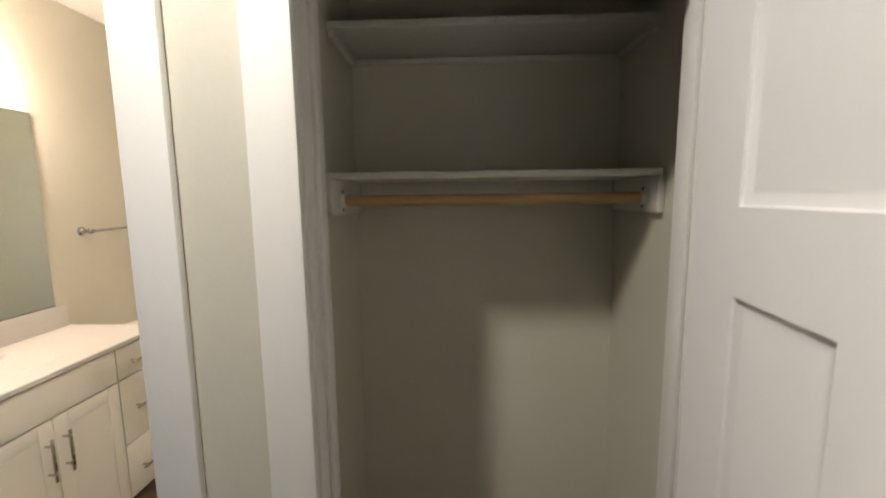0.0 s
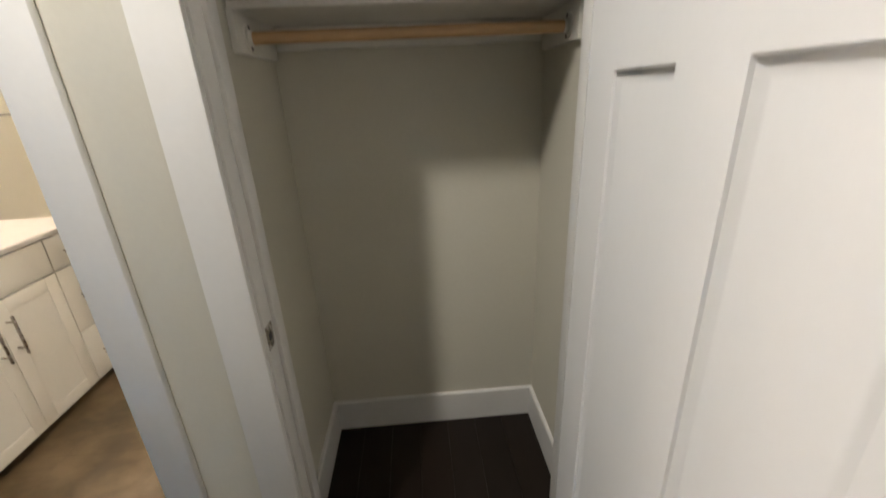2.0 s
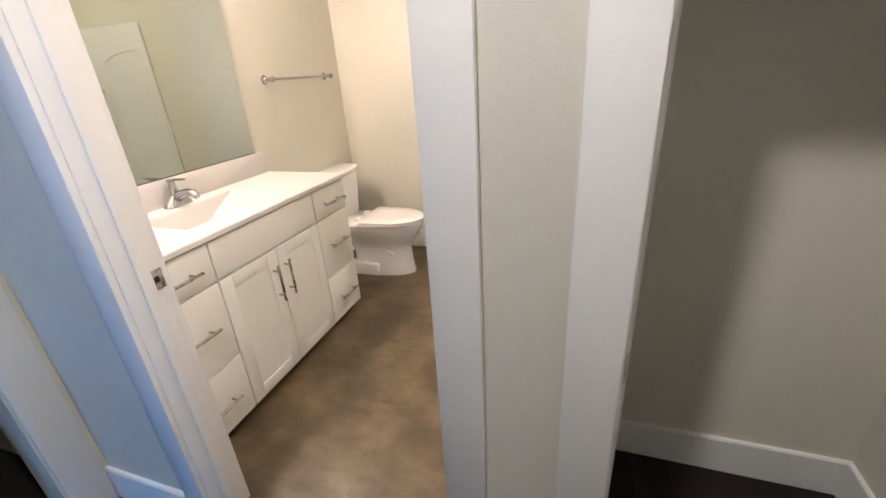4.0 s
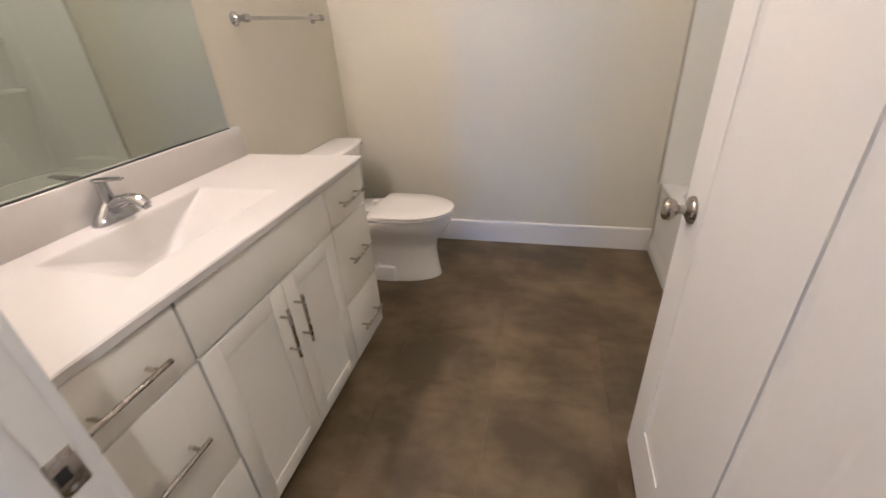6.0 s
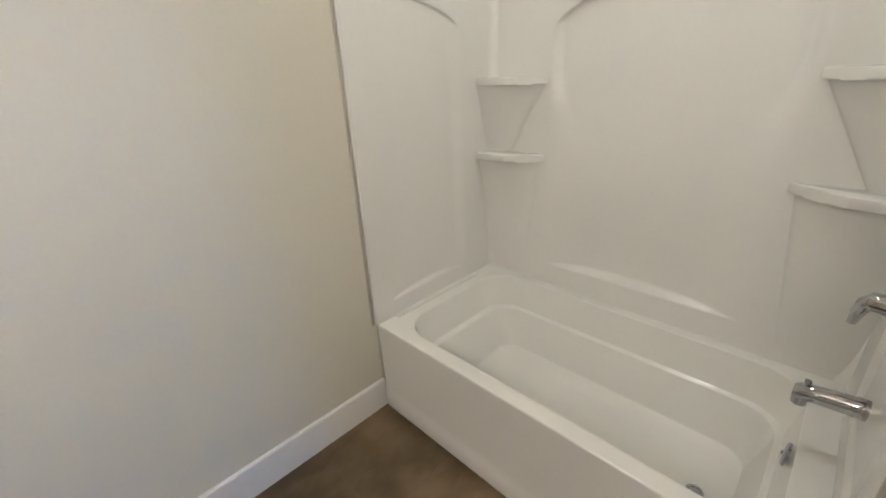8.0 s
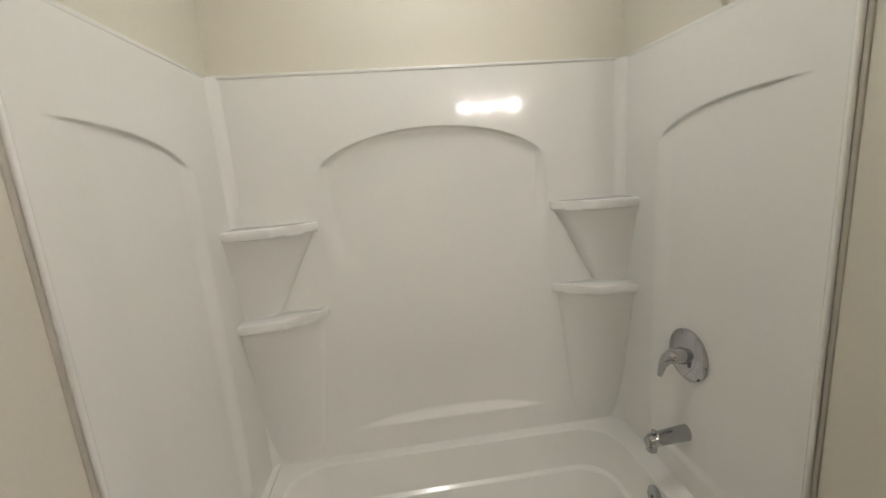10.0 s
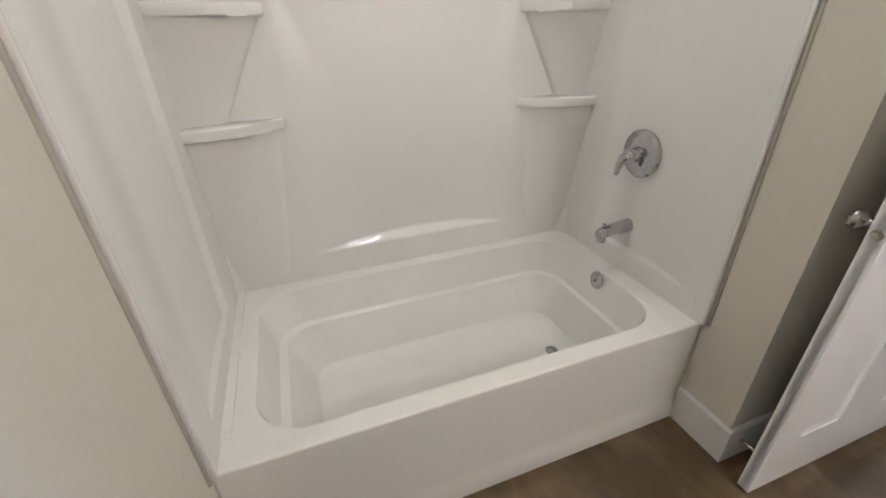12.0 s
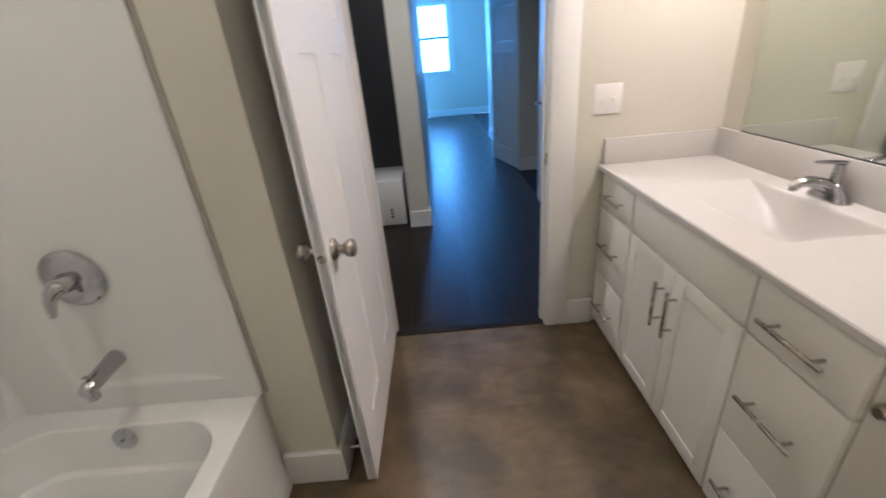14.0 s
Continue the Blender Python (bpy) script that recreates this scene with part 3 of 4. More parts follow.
def shaker(y0, y1, z0, z1, py):
    s = 0.062
    bm = boxes(((X0, y0, z0), (X1, y0 + s, z1)), ((X0, y1 - s, z0), (X1, y1, z1)), ((X0, y0 + s, z0), (X1, y1 - s, z0 + s)),
               ((X0, y0 + s, z1 - s), (X1, y1 - s, z1)), bevel=0.0018)
    dr = part("cabinet_door", bm, CABP, vanity, "off-white shaker cabinet door")
    part("panel", box((X0, y0 + s - 0.001, z0 + s - 0.001), (X1 - 0.0035, y1 - s + 0.001, z1 - s + 0.001)), CABP, dr)
    pull(dr, (py, 0.445), (py, 0.632), X1)


G = 0.0038
for ya, yb in ((VY0, 0.349), (1.033, VY1)):
    drawer(ya + G, yb - G, 0.706, 0.869, 0.782)
    drawer(ya + G, yb - G, 0.352, 0.699, 0.532)
    drawer(ya + G, yb - G, 0.056, 0.347, 0.190)
drawer(0.349 + G, 1.033 - G, 0.706, 0.869)
shaker(0.349 + G, 0.691 - G / 2, 0.056, 0.699, 0.645)
shaker(0.691 + G / 2, 1.033 - G, 0.056, 0.699, 0.725)

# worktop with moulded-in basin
TOP, CX, CY = 0.902, 0.562, 1.356
counter = thing("countertop", (0, 0, 0.876), label="glossy white cultured marble vanity top with a moulded rectangular basin", category="countertop")
outer = lambda z, i=0.0: round_rect(0.001, CX - i, BATH_Y + 0.001, CY - i, z, 0.004)
bx0, bx1, by0, by1 = 0.118, 0.425, 0.385, 0.936
rings = [outer(0.8765, 0.004), outer(0.8790), outer(TOP - 0.004), outer(TOP, 0.004), outer(TOP, 0.012)]
# basin: steep behind and in front, long gentle slopes from both ends to a narrow flat bottom
rings += [round_rect(bx0 - 0.010, bx1 + 0.010, by0 - 0.010, by1 + 0.010, TOP, 0.010)]
for d, i, w in ((0.0, 0.003, 0.002), (0.0012, 0.001, 0.0), (0.004, -0.001, -0.004), (0.012, -0.003, -0.018)):
    rings.append(round_rect(bx0 - i, bx1 + i, by0 - w, by1 + w, TOP - d, 0.008))
for d, i, j, w, r in ((0.040, 0.007, 0.008, 0.066, 0.018), (0.070, 0.012, 0.014, 0.118, 0.030), (0.100, 0.018, 0.022, 0.168, 0.038), (0.128, 0.026, 0.032, 0.206, 0.042), (0.138, 0.036, 0.044, 0.222, 0.036),
                      (0.142, 0.052, 0.060, 0.238, 0.026)):
    rings.append(round_rect(bx0 + i, bx1 - j, by0 + w, by1 - w, TOP - d, r))
part("slab", loft(rings, cap_last=True), COUNTER, counter, smooth=40)
part("backsplash", box((0.001, BATH_Y + 0.001, TOP - 0.001), (0.021, 1.338, 1.028), 0.003), COUNTER, counter)
part("side_splash", box((0.0215, BATH_Y + 0.001, TOP - 0.001), (0.545, BATH_Y + 0.021, 1.022), 0.003), COUNTER, counter)
drain = part("drain", lathe([(0, 0), (0.030, 0), (0.030, 0.002), (0.022, 0.003), (0.020, -0.002), (0, -0.002)], Matrix.Translation((0.262, 0.661, TOP - 0.1415))), CHROME, counter, "chrome basin drain")
part("stopper", lathe([(0, 0), (0.016, 0), (0.015, 0.004), (0, 0.006)], Matrix.Translation((0.262, 0.661, TOP - 0.142))), CHROME, drain)

# faucet
FY, FX = 0.661, 0.060
faucet = thing("basin_faucet", (FX, FY, TOP), label="polished chrome single-lever basin faucet with a raised handle", category="faucet")
plate = loft([round_rect(FX - 0.027 + i, FX + 0.027 - i, FY - 0.072 + j, FY + 0.072 - j, TOP + h, 0.026 - i) for i, j, h in
              ((0, 0, 0), (0, 0, 0.005), (0.003, 0.005, 0.013), (0.006, 0.016, 0.026), (0.008, 0.030, 0.040), (0.009, 0.040, 0.052), (0.012, 0.046, 0.058))],
             cap_first=True, cap_last=True)
part("base_plate", plate, CHROME, faucet, smooth=60)
part("stalk", lathe([(0, 0), (0.021, 0), (0.019, 0.024), (0.016, 0.050), (0.015, 0.066), (0, 0.068)], Matrix.Translation((FX - 0.004, FY, TOP + 0.050))), CHROME, faucet)
part("spout", tube([(FX + 0.004, FY, TOP + 0.034), (FX + 0.045, FY, TOP + 0.058), (FX + 0.085, FY, TOP + 0.068), (FX + 0.118, FY, TOP + 0.064), (FX + 0.134, FY, TOP + 0.050)],
                   [0.027, 0.024, 0.021, 0.019, 0.016], 18, 0.85), CHROME, faucet)
part("aerator", rod((FX + 0.130, FY, TOP + 0.054), (FX + 0.136, FY, TOP + 0.040), 0.0105), CHROME, faucet)
blade = loft([[(x, FY + w * c, TOP + z + h * e) for c, e in ((-1, -0.6), (-0.8, -1), (0.8, -1), (1, -0.6), (1, 0.6), (0.8, 1), (-0.8, 1), (-1, 0.6))]
              for x, w, z, h in ((FX - 0.022, 0.010, 0.1215, 0.003), (FX - 0.016, 0.015, 0.122, 0.005), (FX + 0.012, 0.0155, 0.1235, 0.005), (FX + 0.050, 0.012, 0.126, 0.004),
                                 (FX + 0.082, 0.010, 0.128, 0.003), (FX + 0.086, 0.007, 0.128, 0.002))], cap_first=True, cap_last=True)
part("lever", blade, CHROME, faucet, "thin flat chrome lever")

# mirror, vanity light
mirror = thing("wall_mirror", (0, 0.13, 1.030), label="large frameless rectangular wall mirror resting on the backsplash", category="mirror")
part("backing", box((0.001, 0.132, 1.0295), (0.0045, 1.283, 2.078)), MEDGE, mirror)
part("channel", box((0.0047, 0.130, 1.0285), (0.0125, 1.285, 1.0335), 0.0006), MEDGE, mirror, "thin dark channel under the mirror")
part("glass", box((0.0047, 0.130, 1.0337), (0.0095, 1.285, 2.080), 0.0008), MIRROR, mirror, smooth=0)
LY, LZ = 0.720, 2.235
light = thing("vanity_light", (0, LY, LZ), label="three-globe vanity light bar, lit, above the mirror", category="wall light")
part("back_plate", box((0.001, LY - 0.33, LZ - 0.035), (0.028, LY + 0.33, LZ + 0.035), 0.006), NICKEL, light)
for dy in (-0.24, 0.0, 0.24):
    y = LY + dy
    arm = part("arm", tube([(0.025, y, LZ), (0.070, y, LZ + 0.004), (0.105, y, LZ + 0.010)], 0.009), NICKEL, light)
    part("socket_cup", lathe([(0, 0.0), (0.024, 0.0), (0.028, -0.012), (0.026, -0.022), (0, -0.022)], Matrix.Translation((0.115, y, LZ + 0.02)), 20), NICKEL, arm)
    gl = lathe([(0.0, -0.118), (0.020, -0.116), (0.038, -0.106), (0.050, -0.088), (0.053, -0.070), (0.048, -0.048), (0.036, -0.030), (0.025, -0.023)],
               Matrix.Translation((0.115, y, LZ + 0.02)), 24)
    part("globe", gl, BULB, arm, "glowing frosted glass globe")

# towel bar
tb = thing("towel_bar", (0, 1.834, 1.43), label="polished chrome towel bar on two wall posts", category="towel bar")
part("bar", rod((0.060, 1.500, 1.432), (0.060, 2.168, 1.432), 0.008, n=18), CHROME, tb)
for y in (1.508, 2.160):
    m = Matrix.Translation((0.0005, y, 1.432)) @ Matrix.Rotation(radians(90), 4, "Y")
    part("post", lathe([(0, 0), (0.027, 0), (0.027, 0.006), (0.018, 0.012), (0.0125, 0.026), (0.0125, 0.046), (0.0165, 0.052), (0.0165, 0.070), (0.012, 0.075), (0, 0.076)], m, 22), CHROME, tb)

# switch plate
sw = thing("light_switch", (0.545, BATH_Y, 1.196), label="white double light switch plate beside the door", category="light switch")
part("plate", box((0.482, BATH_Y, 1.132), (0.606, BATH_Y + 0.006, 1.260), 0.003), PLASTIC, sw)
for x in (0.520, 0.567):
    part("toggle", box((x - 0.005, BATH_Y + 0.0055, 1.184), (x + 0.005, BATH_Y + 0.017, 1.204), 0.002), PLASTIC, sw)
    for z in (1.166, 1.226):
        part("screw", rod((x, BATH_Y + 0.0055, z), (x, BATH_Y + 0.0072, z), 0.003, n=10), PLASTIC, sw)

holder = thing("paper_holder", (0.47, VY1, 0.748), label="satin nickel toilet paper holder on the vanity end", category="toilet paper holder")
part("rose", lathe([(0, 0), (0.026, 0), (0.026, 0.004), (0.017, 0.009), (0, 0.010)], Matrix.Translation((0.440, VY1, 0.748)) @ Matrix.Rotation(radians(-90), 4, "X"), 22), NICKEL, holder)
part("arm", tube([(0.405, VY1 + 0.019, 0.748), (0.412, VY1 + 0.019, 0.748), (0.526, VY1 + 0.019, 0.748), (0.535, VY1 + 0.019, 0.748)], [0.012, 0.0155, 0.0155, 0.012], 18), NICKEL, holder)

# ---------------------------------------------------------------- toilet
TY = 1.895


def egg(x0, x1, half, z, n=48, square=1.4, yc=TY):
    """A plan outline, rounder towards x1 and squarer towards x0."""
    pts = []
    for i in range(n):
        a = 2 * math.pi * i / n
        c, s = math.cos(a), math.sin(a)
        e = 2 / (2.0 + (square if c < 0 else 0))
        px = math.copysign(abs(c) ** e, c)
        py = math.copysign(abs(s) ** e, s)
        mid = x0 + (x1 - x0) * 0.42
        pts.append((mid + (px * (x1 - mid) if c > 0 else px * (mid - x0)), yc + py * half, z))
    return pts


toilet = thing("toilet", (0.40, TY, 0), label="white porcelain two-piece toilet with the lid closed", category="toilet")
bowl = [egg(0.235, 0.722, 0.128, 0.0), egg(0.235, 0.722, 0.128, 0.012), egg(0.238, 0.716, 0.123, 0.04), egg(0.240, 0.706, 0.116, 0.12),
        egg(0.235, 0.702, 0.113, 0.19), egg(0.210, 0.715, 0.122, 0.25), egg(0.170, 0.765, 0.152, 0.31), egg(0.140, 0.795, 0.174, 0.36),
        egg(0.125, 0.805, 0.180, 0.395), egg(0.125, 0.805, 0.180, 0.412), egg(0.135, 0.797, 0.172, 0.418)]
part("bowl", loft(bowl, cap_first=True, cap_last=True), PORC, toilet, smooth=50)
part("foot", loft([round_rect(0.225 + i, 0.480 - i, TY - 0.136 + i, TY + 0.136 - i, z, 0.026 - i * 0.8) for z, i in ((0, 0), (0.085, 0.004), (0.096, 0.010), (0.100, 0.020))],
                  cap_first=True, cap_last=True), PORC, toilet, smooth=70)
for s in (-1, 1):
    part("trapway", tube([(0.60, TY + s * 0.061, 0.10), (0.575, TY + s * 0.071, 0.17), (0.515, TY + s * 0.075, 0.225), (0.44, TY + s * 0.075, 0.235),
                          (0.36, TY + s * 0.073, 0.20), (0.30, TY + s * 0.071, 0.13), (0.29, TY + s * 0.069, 0.06)],
                         [0.020, 0.030, 0.036, 0.037, 0.037, 0.036, 0.032], 16), PORC, toilet, "bulged trapway on the pedestal", smooth=70)
    part("bolt_cap", lathe([(0, 0), (0.014, 0), (0.013, 0.008), (0.006, 0.014), (0, 0.015)], Matrix.Translation((0.36, TY + s * 0.116, 0.098)), 16), PORC, toilet)
part("seat", loft([egg(0.335, 0.810, 0.184, 0.4185, square=4.0), egg(0.332, 0.813, 0.187, 0.421, square=4.0), egg(0.332, 0.813, 0.187, 0.428, square=4.0), egg(0.340, 0.806, 0.180, 0.432, square=4.0)],
                  cap_first=True, cap_last=True), SEATP, toilet, smooth=40)
part("lid", loft([egg(0.366, 0.814, 0.186, 0.4365, square=9.0), egg(0.362, 0.817, 0.189, 0.439, square=9.0), egg(0.362, 0.817, 0.189, 0.446, square=9.0),
                  egg(0.370, 0.806, 0.180, 0.451, square=9.0), egg(0.44, 0.70, 0.09, 0.454)],
                 cap_first=True, cap_last=True), SEATP, toilet, "closed white plastic toilet lid", smooth=40)
for s in (-1, 1):
    part("seat_hinge", box((0.295, TY + s * 0.075 - 0.02, 0.416), (0.335, TY + s * 0.075 + 0.02, 0.446), 0.006), SEATP, toilet)
tank = [round_rect(0.034 - i * 0.3, 0.190 + i, TY - 0.195 - i, TY + 0.195 + i, z, 0.035 + i) for z, i in ((0.412, 0.0), (0.43, 0.006), (0.56, 0.016), (0.749, 0.025))]
part("tank", loft(tank, cap_first=True, cap_last=True), PORC, toilet, smooth=45)


def lid_ring(i, z):
    """Tank lid plan: straight behind, bowed in front."""
    pts = []
    for k in range(25):
        u = -1 + 2 * k / 24
        y = TY + u * (0.232 - i)
        pts.append((0.205 - i + 0.042 * (1 - abs(u) ** 2.6), y, z))
    return pts + [(0.014 + i, TY + 0.232 - i, z), (0.014 + i, TY - 0.232 + i, z)]


part("tank_lid", loft([lid_ring(0.006, 0.750), lid_ring(0.0, 0.755), lid_ring(0.0, 0.778), lid_ring(0.006, 0.785), lid_ring(0.03, 0.789)], cap_first=True, cap_last=True),
     PORC, toilet, "bow-fronted porcelain tank lid", smooth=40)
# ---------------------------------------------------------------- bathtub
TX0, TX1, TY0, TY1, RIM = 1.994, 2.826, 0.8415, 2.3725, 0.455
tub = thing("bathtub", (2.41, 1.61, 0), label="white alcove bathtub with a stepped basin and plain apron", category="bathtub")


def tub_ring(x0, x1, y0, y1, z, r):
    return round_rect(x0, x1, y0, y1, z, r, 8)


def fillet(points, n=5):
    """A run of (inset, height, radius) corners with each corner rounded into n steps; gives (inset, height) pairs."""
    out = []
    for k, (i, z, r) in enumerate(points):
        p = Vector((i, z))
        if not r or k in (0, len(points) - 1):
            out.append(p)
            continue
        a, b = (Vector(points[k - 1][:2]) - p).normalized(), (Vector(points[k + 1][:2]) - p).normalized()
        p0, p2 = p + a * r, p + b * r
        out += [(1 - t) ** 2 * p0 + 2 * t * (1 - t) * p + t * t * p2 for t in (q / n for q in range(n + 1))]
    return out


# the section as a share of the way from rim opening (0) to floor edge (1), with its heights; steps have tight rounded noses
OPEN, FLOOR_ = (2.056, 2.766, 0.932, 2.292, 0.150), (2.205, 2.600, 1.095, 2.030, 0.055)
section = fillet([(-0.05, RIM, 0), (0.03, RIM, 0.011), (0.19, 0.302, 0.008), (0.30, 0.294, 0.008), (0.62, 0.112, 0.020), (1.0, 0.088, 0)])
lip = fillet([(0.0, RIM - 0.030, 0), (0.0, RIM, 0.008), (0.03, RIM, 0)])
basin = [tub_ring(TX0 + 0.002 + o, TX1, TY0, TY1, z, 0.004) for o, z in lip]
for u, z in section:
    basin.append(tub_ring(*(a + (b - a) * u for a, b in zip(OPEN[:4], FLOOR_[:4])), z, OPEN[4] + (FLOOR_[4] - OPEN[4]) * max(u, 0)))
part("basin", loft(basin, cap_last=True), TUBM, tub, smooth=50)
apron = [(-0.0035, RIM - 0.0295), (-0.003, RIM - 0.070), (0.002, 0.110), (-0.001, 0.090), (-0.006, 0.070), (-0.010, 0.055), (-0.012, 0.030), (-0.012, 0.001), (0.05, 0.001), (0.05, RIM - 0.0295)]
part("apron", loft([[(TX0 + 0.006 + o, y, z) for o, z in apron] for y in (TY0, TY1)], cap_first=True, cap_last=True), TUBM, tub, smooth=45)
part("bead", loft([[(TX0 + 0.10 + o, y, RIM + u) for o, u in ((0, -0.002), (0.0, 0.006), (0.004, 0.010), (0.6, 0.010), (0.72, 0.010), (0.72, -0.002))] for y in (TY1 - 0.036, TY1 - 0.002)],
                  cap_first=True, cap_last=True), TUBM, tub)
m = Matrix.Translation((2.398, 0.950, 0.418)) @ Matrix.Rotation(radians(-84), 4, "X")
ov = part("overflow_plate", lathe([(0, 0), (0.037, 0), (0.037, 0.006), (0.031, 0.011), (0.012, 0.013), (0, 0.013)], m, 26), CHROME, tub, "round chrome overflow plate")
part("screw", lathe([(0, 0.0125), (0.006, 0.0125), (0.006, 0.0155), (0, 0.016)], m, 12), BRONZE, ov)
part("tub_drain", lathe([(0, 0), (0.028, 0), (0.028, 0.003), (0.020, 0.004), (0.018, -0.001), (0, -0.001)], Matrix.Translation((2.40, 1.135, 0.0885))), CHROME, tub, "chrome drain ring")

# surround: three moulded panels with sunk arches, corner shelves
SB = 2.812                     # face of the long panel
SE0, SE1 = 0.853, 2.362        # faces of the end panels
STOP = 1.975


def soft(a, b, v):
    t = np.clip((v - a) / (b - a), 0, 1)
    return t * t * (3 - 2 * t)


def relief_long(y, z):
    """Depth of the sunk field behind an arch on the long panel: deepest under the arch, running out downwards."""
    u = (y - 1.604) / 0.440
    top = 1.606 + 0.160 * np.sqrt(np.clip(1 - u * u, 0, 1)) ** 1.1
    side = soft(1.0, 0.90 - 0.42 * soft(1.50, 1.05, z), np.abs(u))
    up = soft(0.003, -0.003, z - top)
    fall = 0.008 + 0.021 * (1 - np.exp(-np.clip(top - z, 0, 2) / 0.042)) * (1 - 0.75 * soft(1.55, 0.95, z))
    sill = 0.567 + 0.040 * np.clip(1 - u * u, 0, 1)
    low = soft(0.0, 1.0, (z - 0.565) / np.maximum(sill - 0.565, 0.003))
    foot = 0.020 * soft(0.95, 0.62, z)
    return np.minimum(fall + foot, 0.0305) * side * up * low


def relief_end(x, z):
    """The same on an end panel, where the arch runs out towards the room."""
    u = np.clip((x - 2.045) / 0.548, 0, 2)
    top = 1.612 + 0.146 * np.sqrt(np.clip(1 - u ** 2.4, 0, 1))
    side = soft(1.0, 0.86, u)
    up = soft(0.003, -0.003, z - top)
    out = soft(2.035, 2.20, x)
    fall = 0.0092 + 0.0026 * (1 - np.exp(-np.clip(top - z, 0, 2) / 0.028)) * (1 - 0.7 * soft(1.50, 1.0, z))
    v = (x - 2.33) / 0.25
    sill = 0.540 + 0.035 * np.clip(1 - v * v, 0, 1)
    low = soft(0.0, 1.0, (z - 0.538) / np.maximum(sill - 0.538, 0.003)) * soft(1.0, 0.9, np.abs(v)) + soft(0.60, 0.75, z)
    return fall * side * up * out * np.clip(low, 0, 1)


def relief_panel(name, across, heights, place, fn, parent):
    a, h = np.meshgrid(across, heights)
    d = fn(a, h)
    n, k = len(across), len(heights)
    verts = [place(float(a[j, i]), float(h[j, i]), float(d[j, i])) for j in range(k) for i in range(n)]
    faces = [(j * n + i, j * n + i + 1, (j + 1) * n + i + 1, (j + 1) * n + i) for j in range(k - 1) for i in range(n - 1)]
    me = bpy.data.meshes.new(name)
    me.from_pydata([tuple(Vector(v) - OFFSET[parent.name]) for v in verts], [], faces)
    me.materials.append(ACRYL)
    me.shade_smooth()
    ob = new(name, me)
    ob.parent = parent
    OFFSET[ob.name] = OFFSET[parent.name]
    return ob


surround = thing("tub_surround", (2.42, 1.61, RIM), label="glossy white acrylic tub surround with sunk arches and corner shelves", category="tub surround")
zs = np.concatenate([np.linspace(RIM + 0.0005, 0.52, 8), np.linspace(0.53, 0.62, 34), np.linspace(0.65, 1.55, 40), np.linspace(1.56, 1.80, 96), np.linspace(1.82, STOP, 8)])
ys = np.linspace(SE0, SE1, 230)
relief_panel("long_panel", ys, zs, lambda y, z, d: (SB + d, y, z), relief_long, surround)
xs_ = np.linspace(1.990, SB, 150)
relief_panel("end_panel", xs_, zs, lambda x, z, d: (x, SE1 + min(d, 0.0118) * 1.0, z), relief_end, surround)
relief_panel("end_panel", xs_, zs, lambda x, z, d: (x, SE0 - min(d, 0.0118) * 1.0, z), relief_end, surround)
# closing flanges: front edges, top edges, coved corners
for y0, y1 in ((SE1 - 0.001, BACK_Y - 0.001), (WING_Y + 0.001, SE0 + 0.001)):
    part("edge_flange", box((1.980, y0, RIM + 0.001), (1.992, y1, STOP - 0.001), 0.005, seg=3), ACRYL, surround)
    yw = BACK_Y if y1 > 2 else WING_Y
    part("sealant", box((1.968, yw - 0.006, RIM + 0.001), (1.9805, yw + 0.006, STOP - 0.001), 0.004, seg=3), SEAL, surround, "grey sealant bead along the panel edge")
    part("top_flange", box((1.984, y0, STOP - 0.010), (SB, y1, STOP + 0.002), 0.0008), ACRYL, surround)
part("top_flange", box((SB - 0.004, SE0 - 0.015, STOP - 0.008), (TUB_X - 0.001, SE1 + 0.012, STOP + 0.004), 0.0035, seg=3), ACRYL, surround)
for cy, s in ((SE1, -1), (SE0, 1)):
    r = 0.055
    arc = [(SB + 0.003 - r + r * math.sin(radians(a)), cy - s * 0.003 + s * (r - r * math.cos(radians(a)))) for a in range(0, 91, 9)]
    pts = [(x, y) for x, y in arc]
    bm = loft([[(x, y, z) for x, y in pts] for z in (RIM + 0.001, STOP - 0.003)], closed=False)
    part("corner_cove", bm, ACRYL, surround, smooth=60)


def corner_shelf(cy, s, z):
    """A shelf in the corner at y = cy; s points along the long panel away from the corner."""
    P = lambda a, b: (SB + 0.004 - a, cy - s * 0.004 + s * b)
    outline = [P(0, 0), P(0.132, 0), P(0.122, 0.160), P(0.086, 0.208), P(0.050, 0.258), P(0.008, 0.306), P(0, 0.306)]
    sh = part("corner_shelf", prism(outline if s < 0 else outline[::-1], z - 0.036, z, 0.007), ACRYL, surround, "moulded white corner shelf", smooth=40)
    return sh


def corbel(cy, s, z1, z0, w0, w1, d0, d1, blunt):
    """The tapering moulded filler under a shelf; the lower one only shapes shade."""
    P = lambda a, b, z: (SB + 0.002 - a, cy - s * 0.002 + s * b, z)
    rows = []
    for q in range(9):
        t = q / 8
        w, d, z = w0 + (w1 - w0) * t ** 0.85, d0 + (d1 - d0) * t, z1 + (z0 - z1) * t
        g = 1.35 - 0.55 * t * blunt
        arc = [(math.cos(radians(a)) ** g, math.sin(radians(a)) ** g) for a in range(0, 91, 10)]
        rows.append([P(-0.004, -0.004, z)] + [P(w * c - 0.003 * (c < 0.01), d * e, z) for c, e in arc])
    part("corbel", loft(rows, cap_first=True, cap_last=True), ACRYL, surround, "tapering filler under a shelf, the lower one shaped for shade", smooth=60)


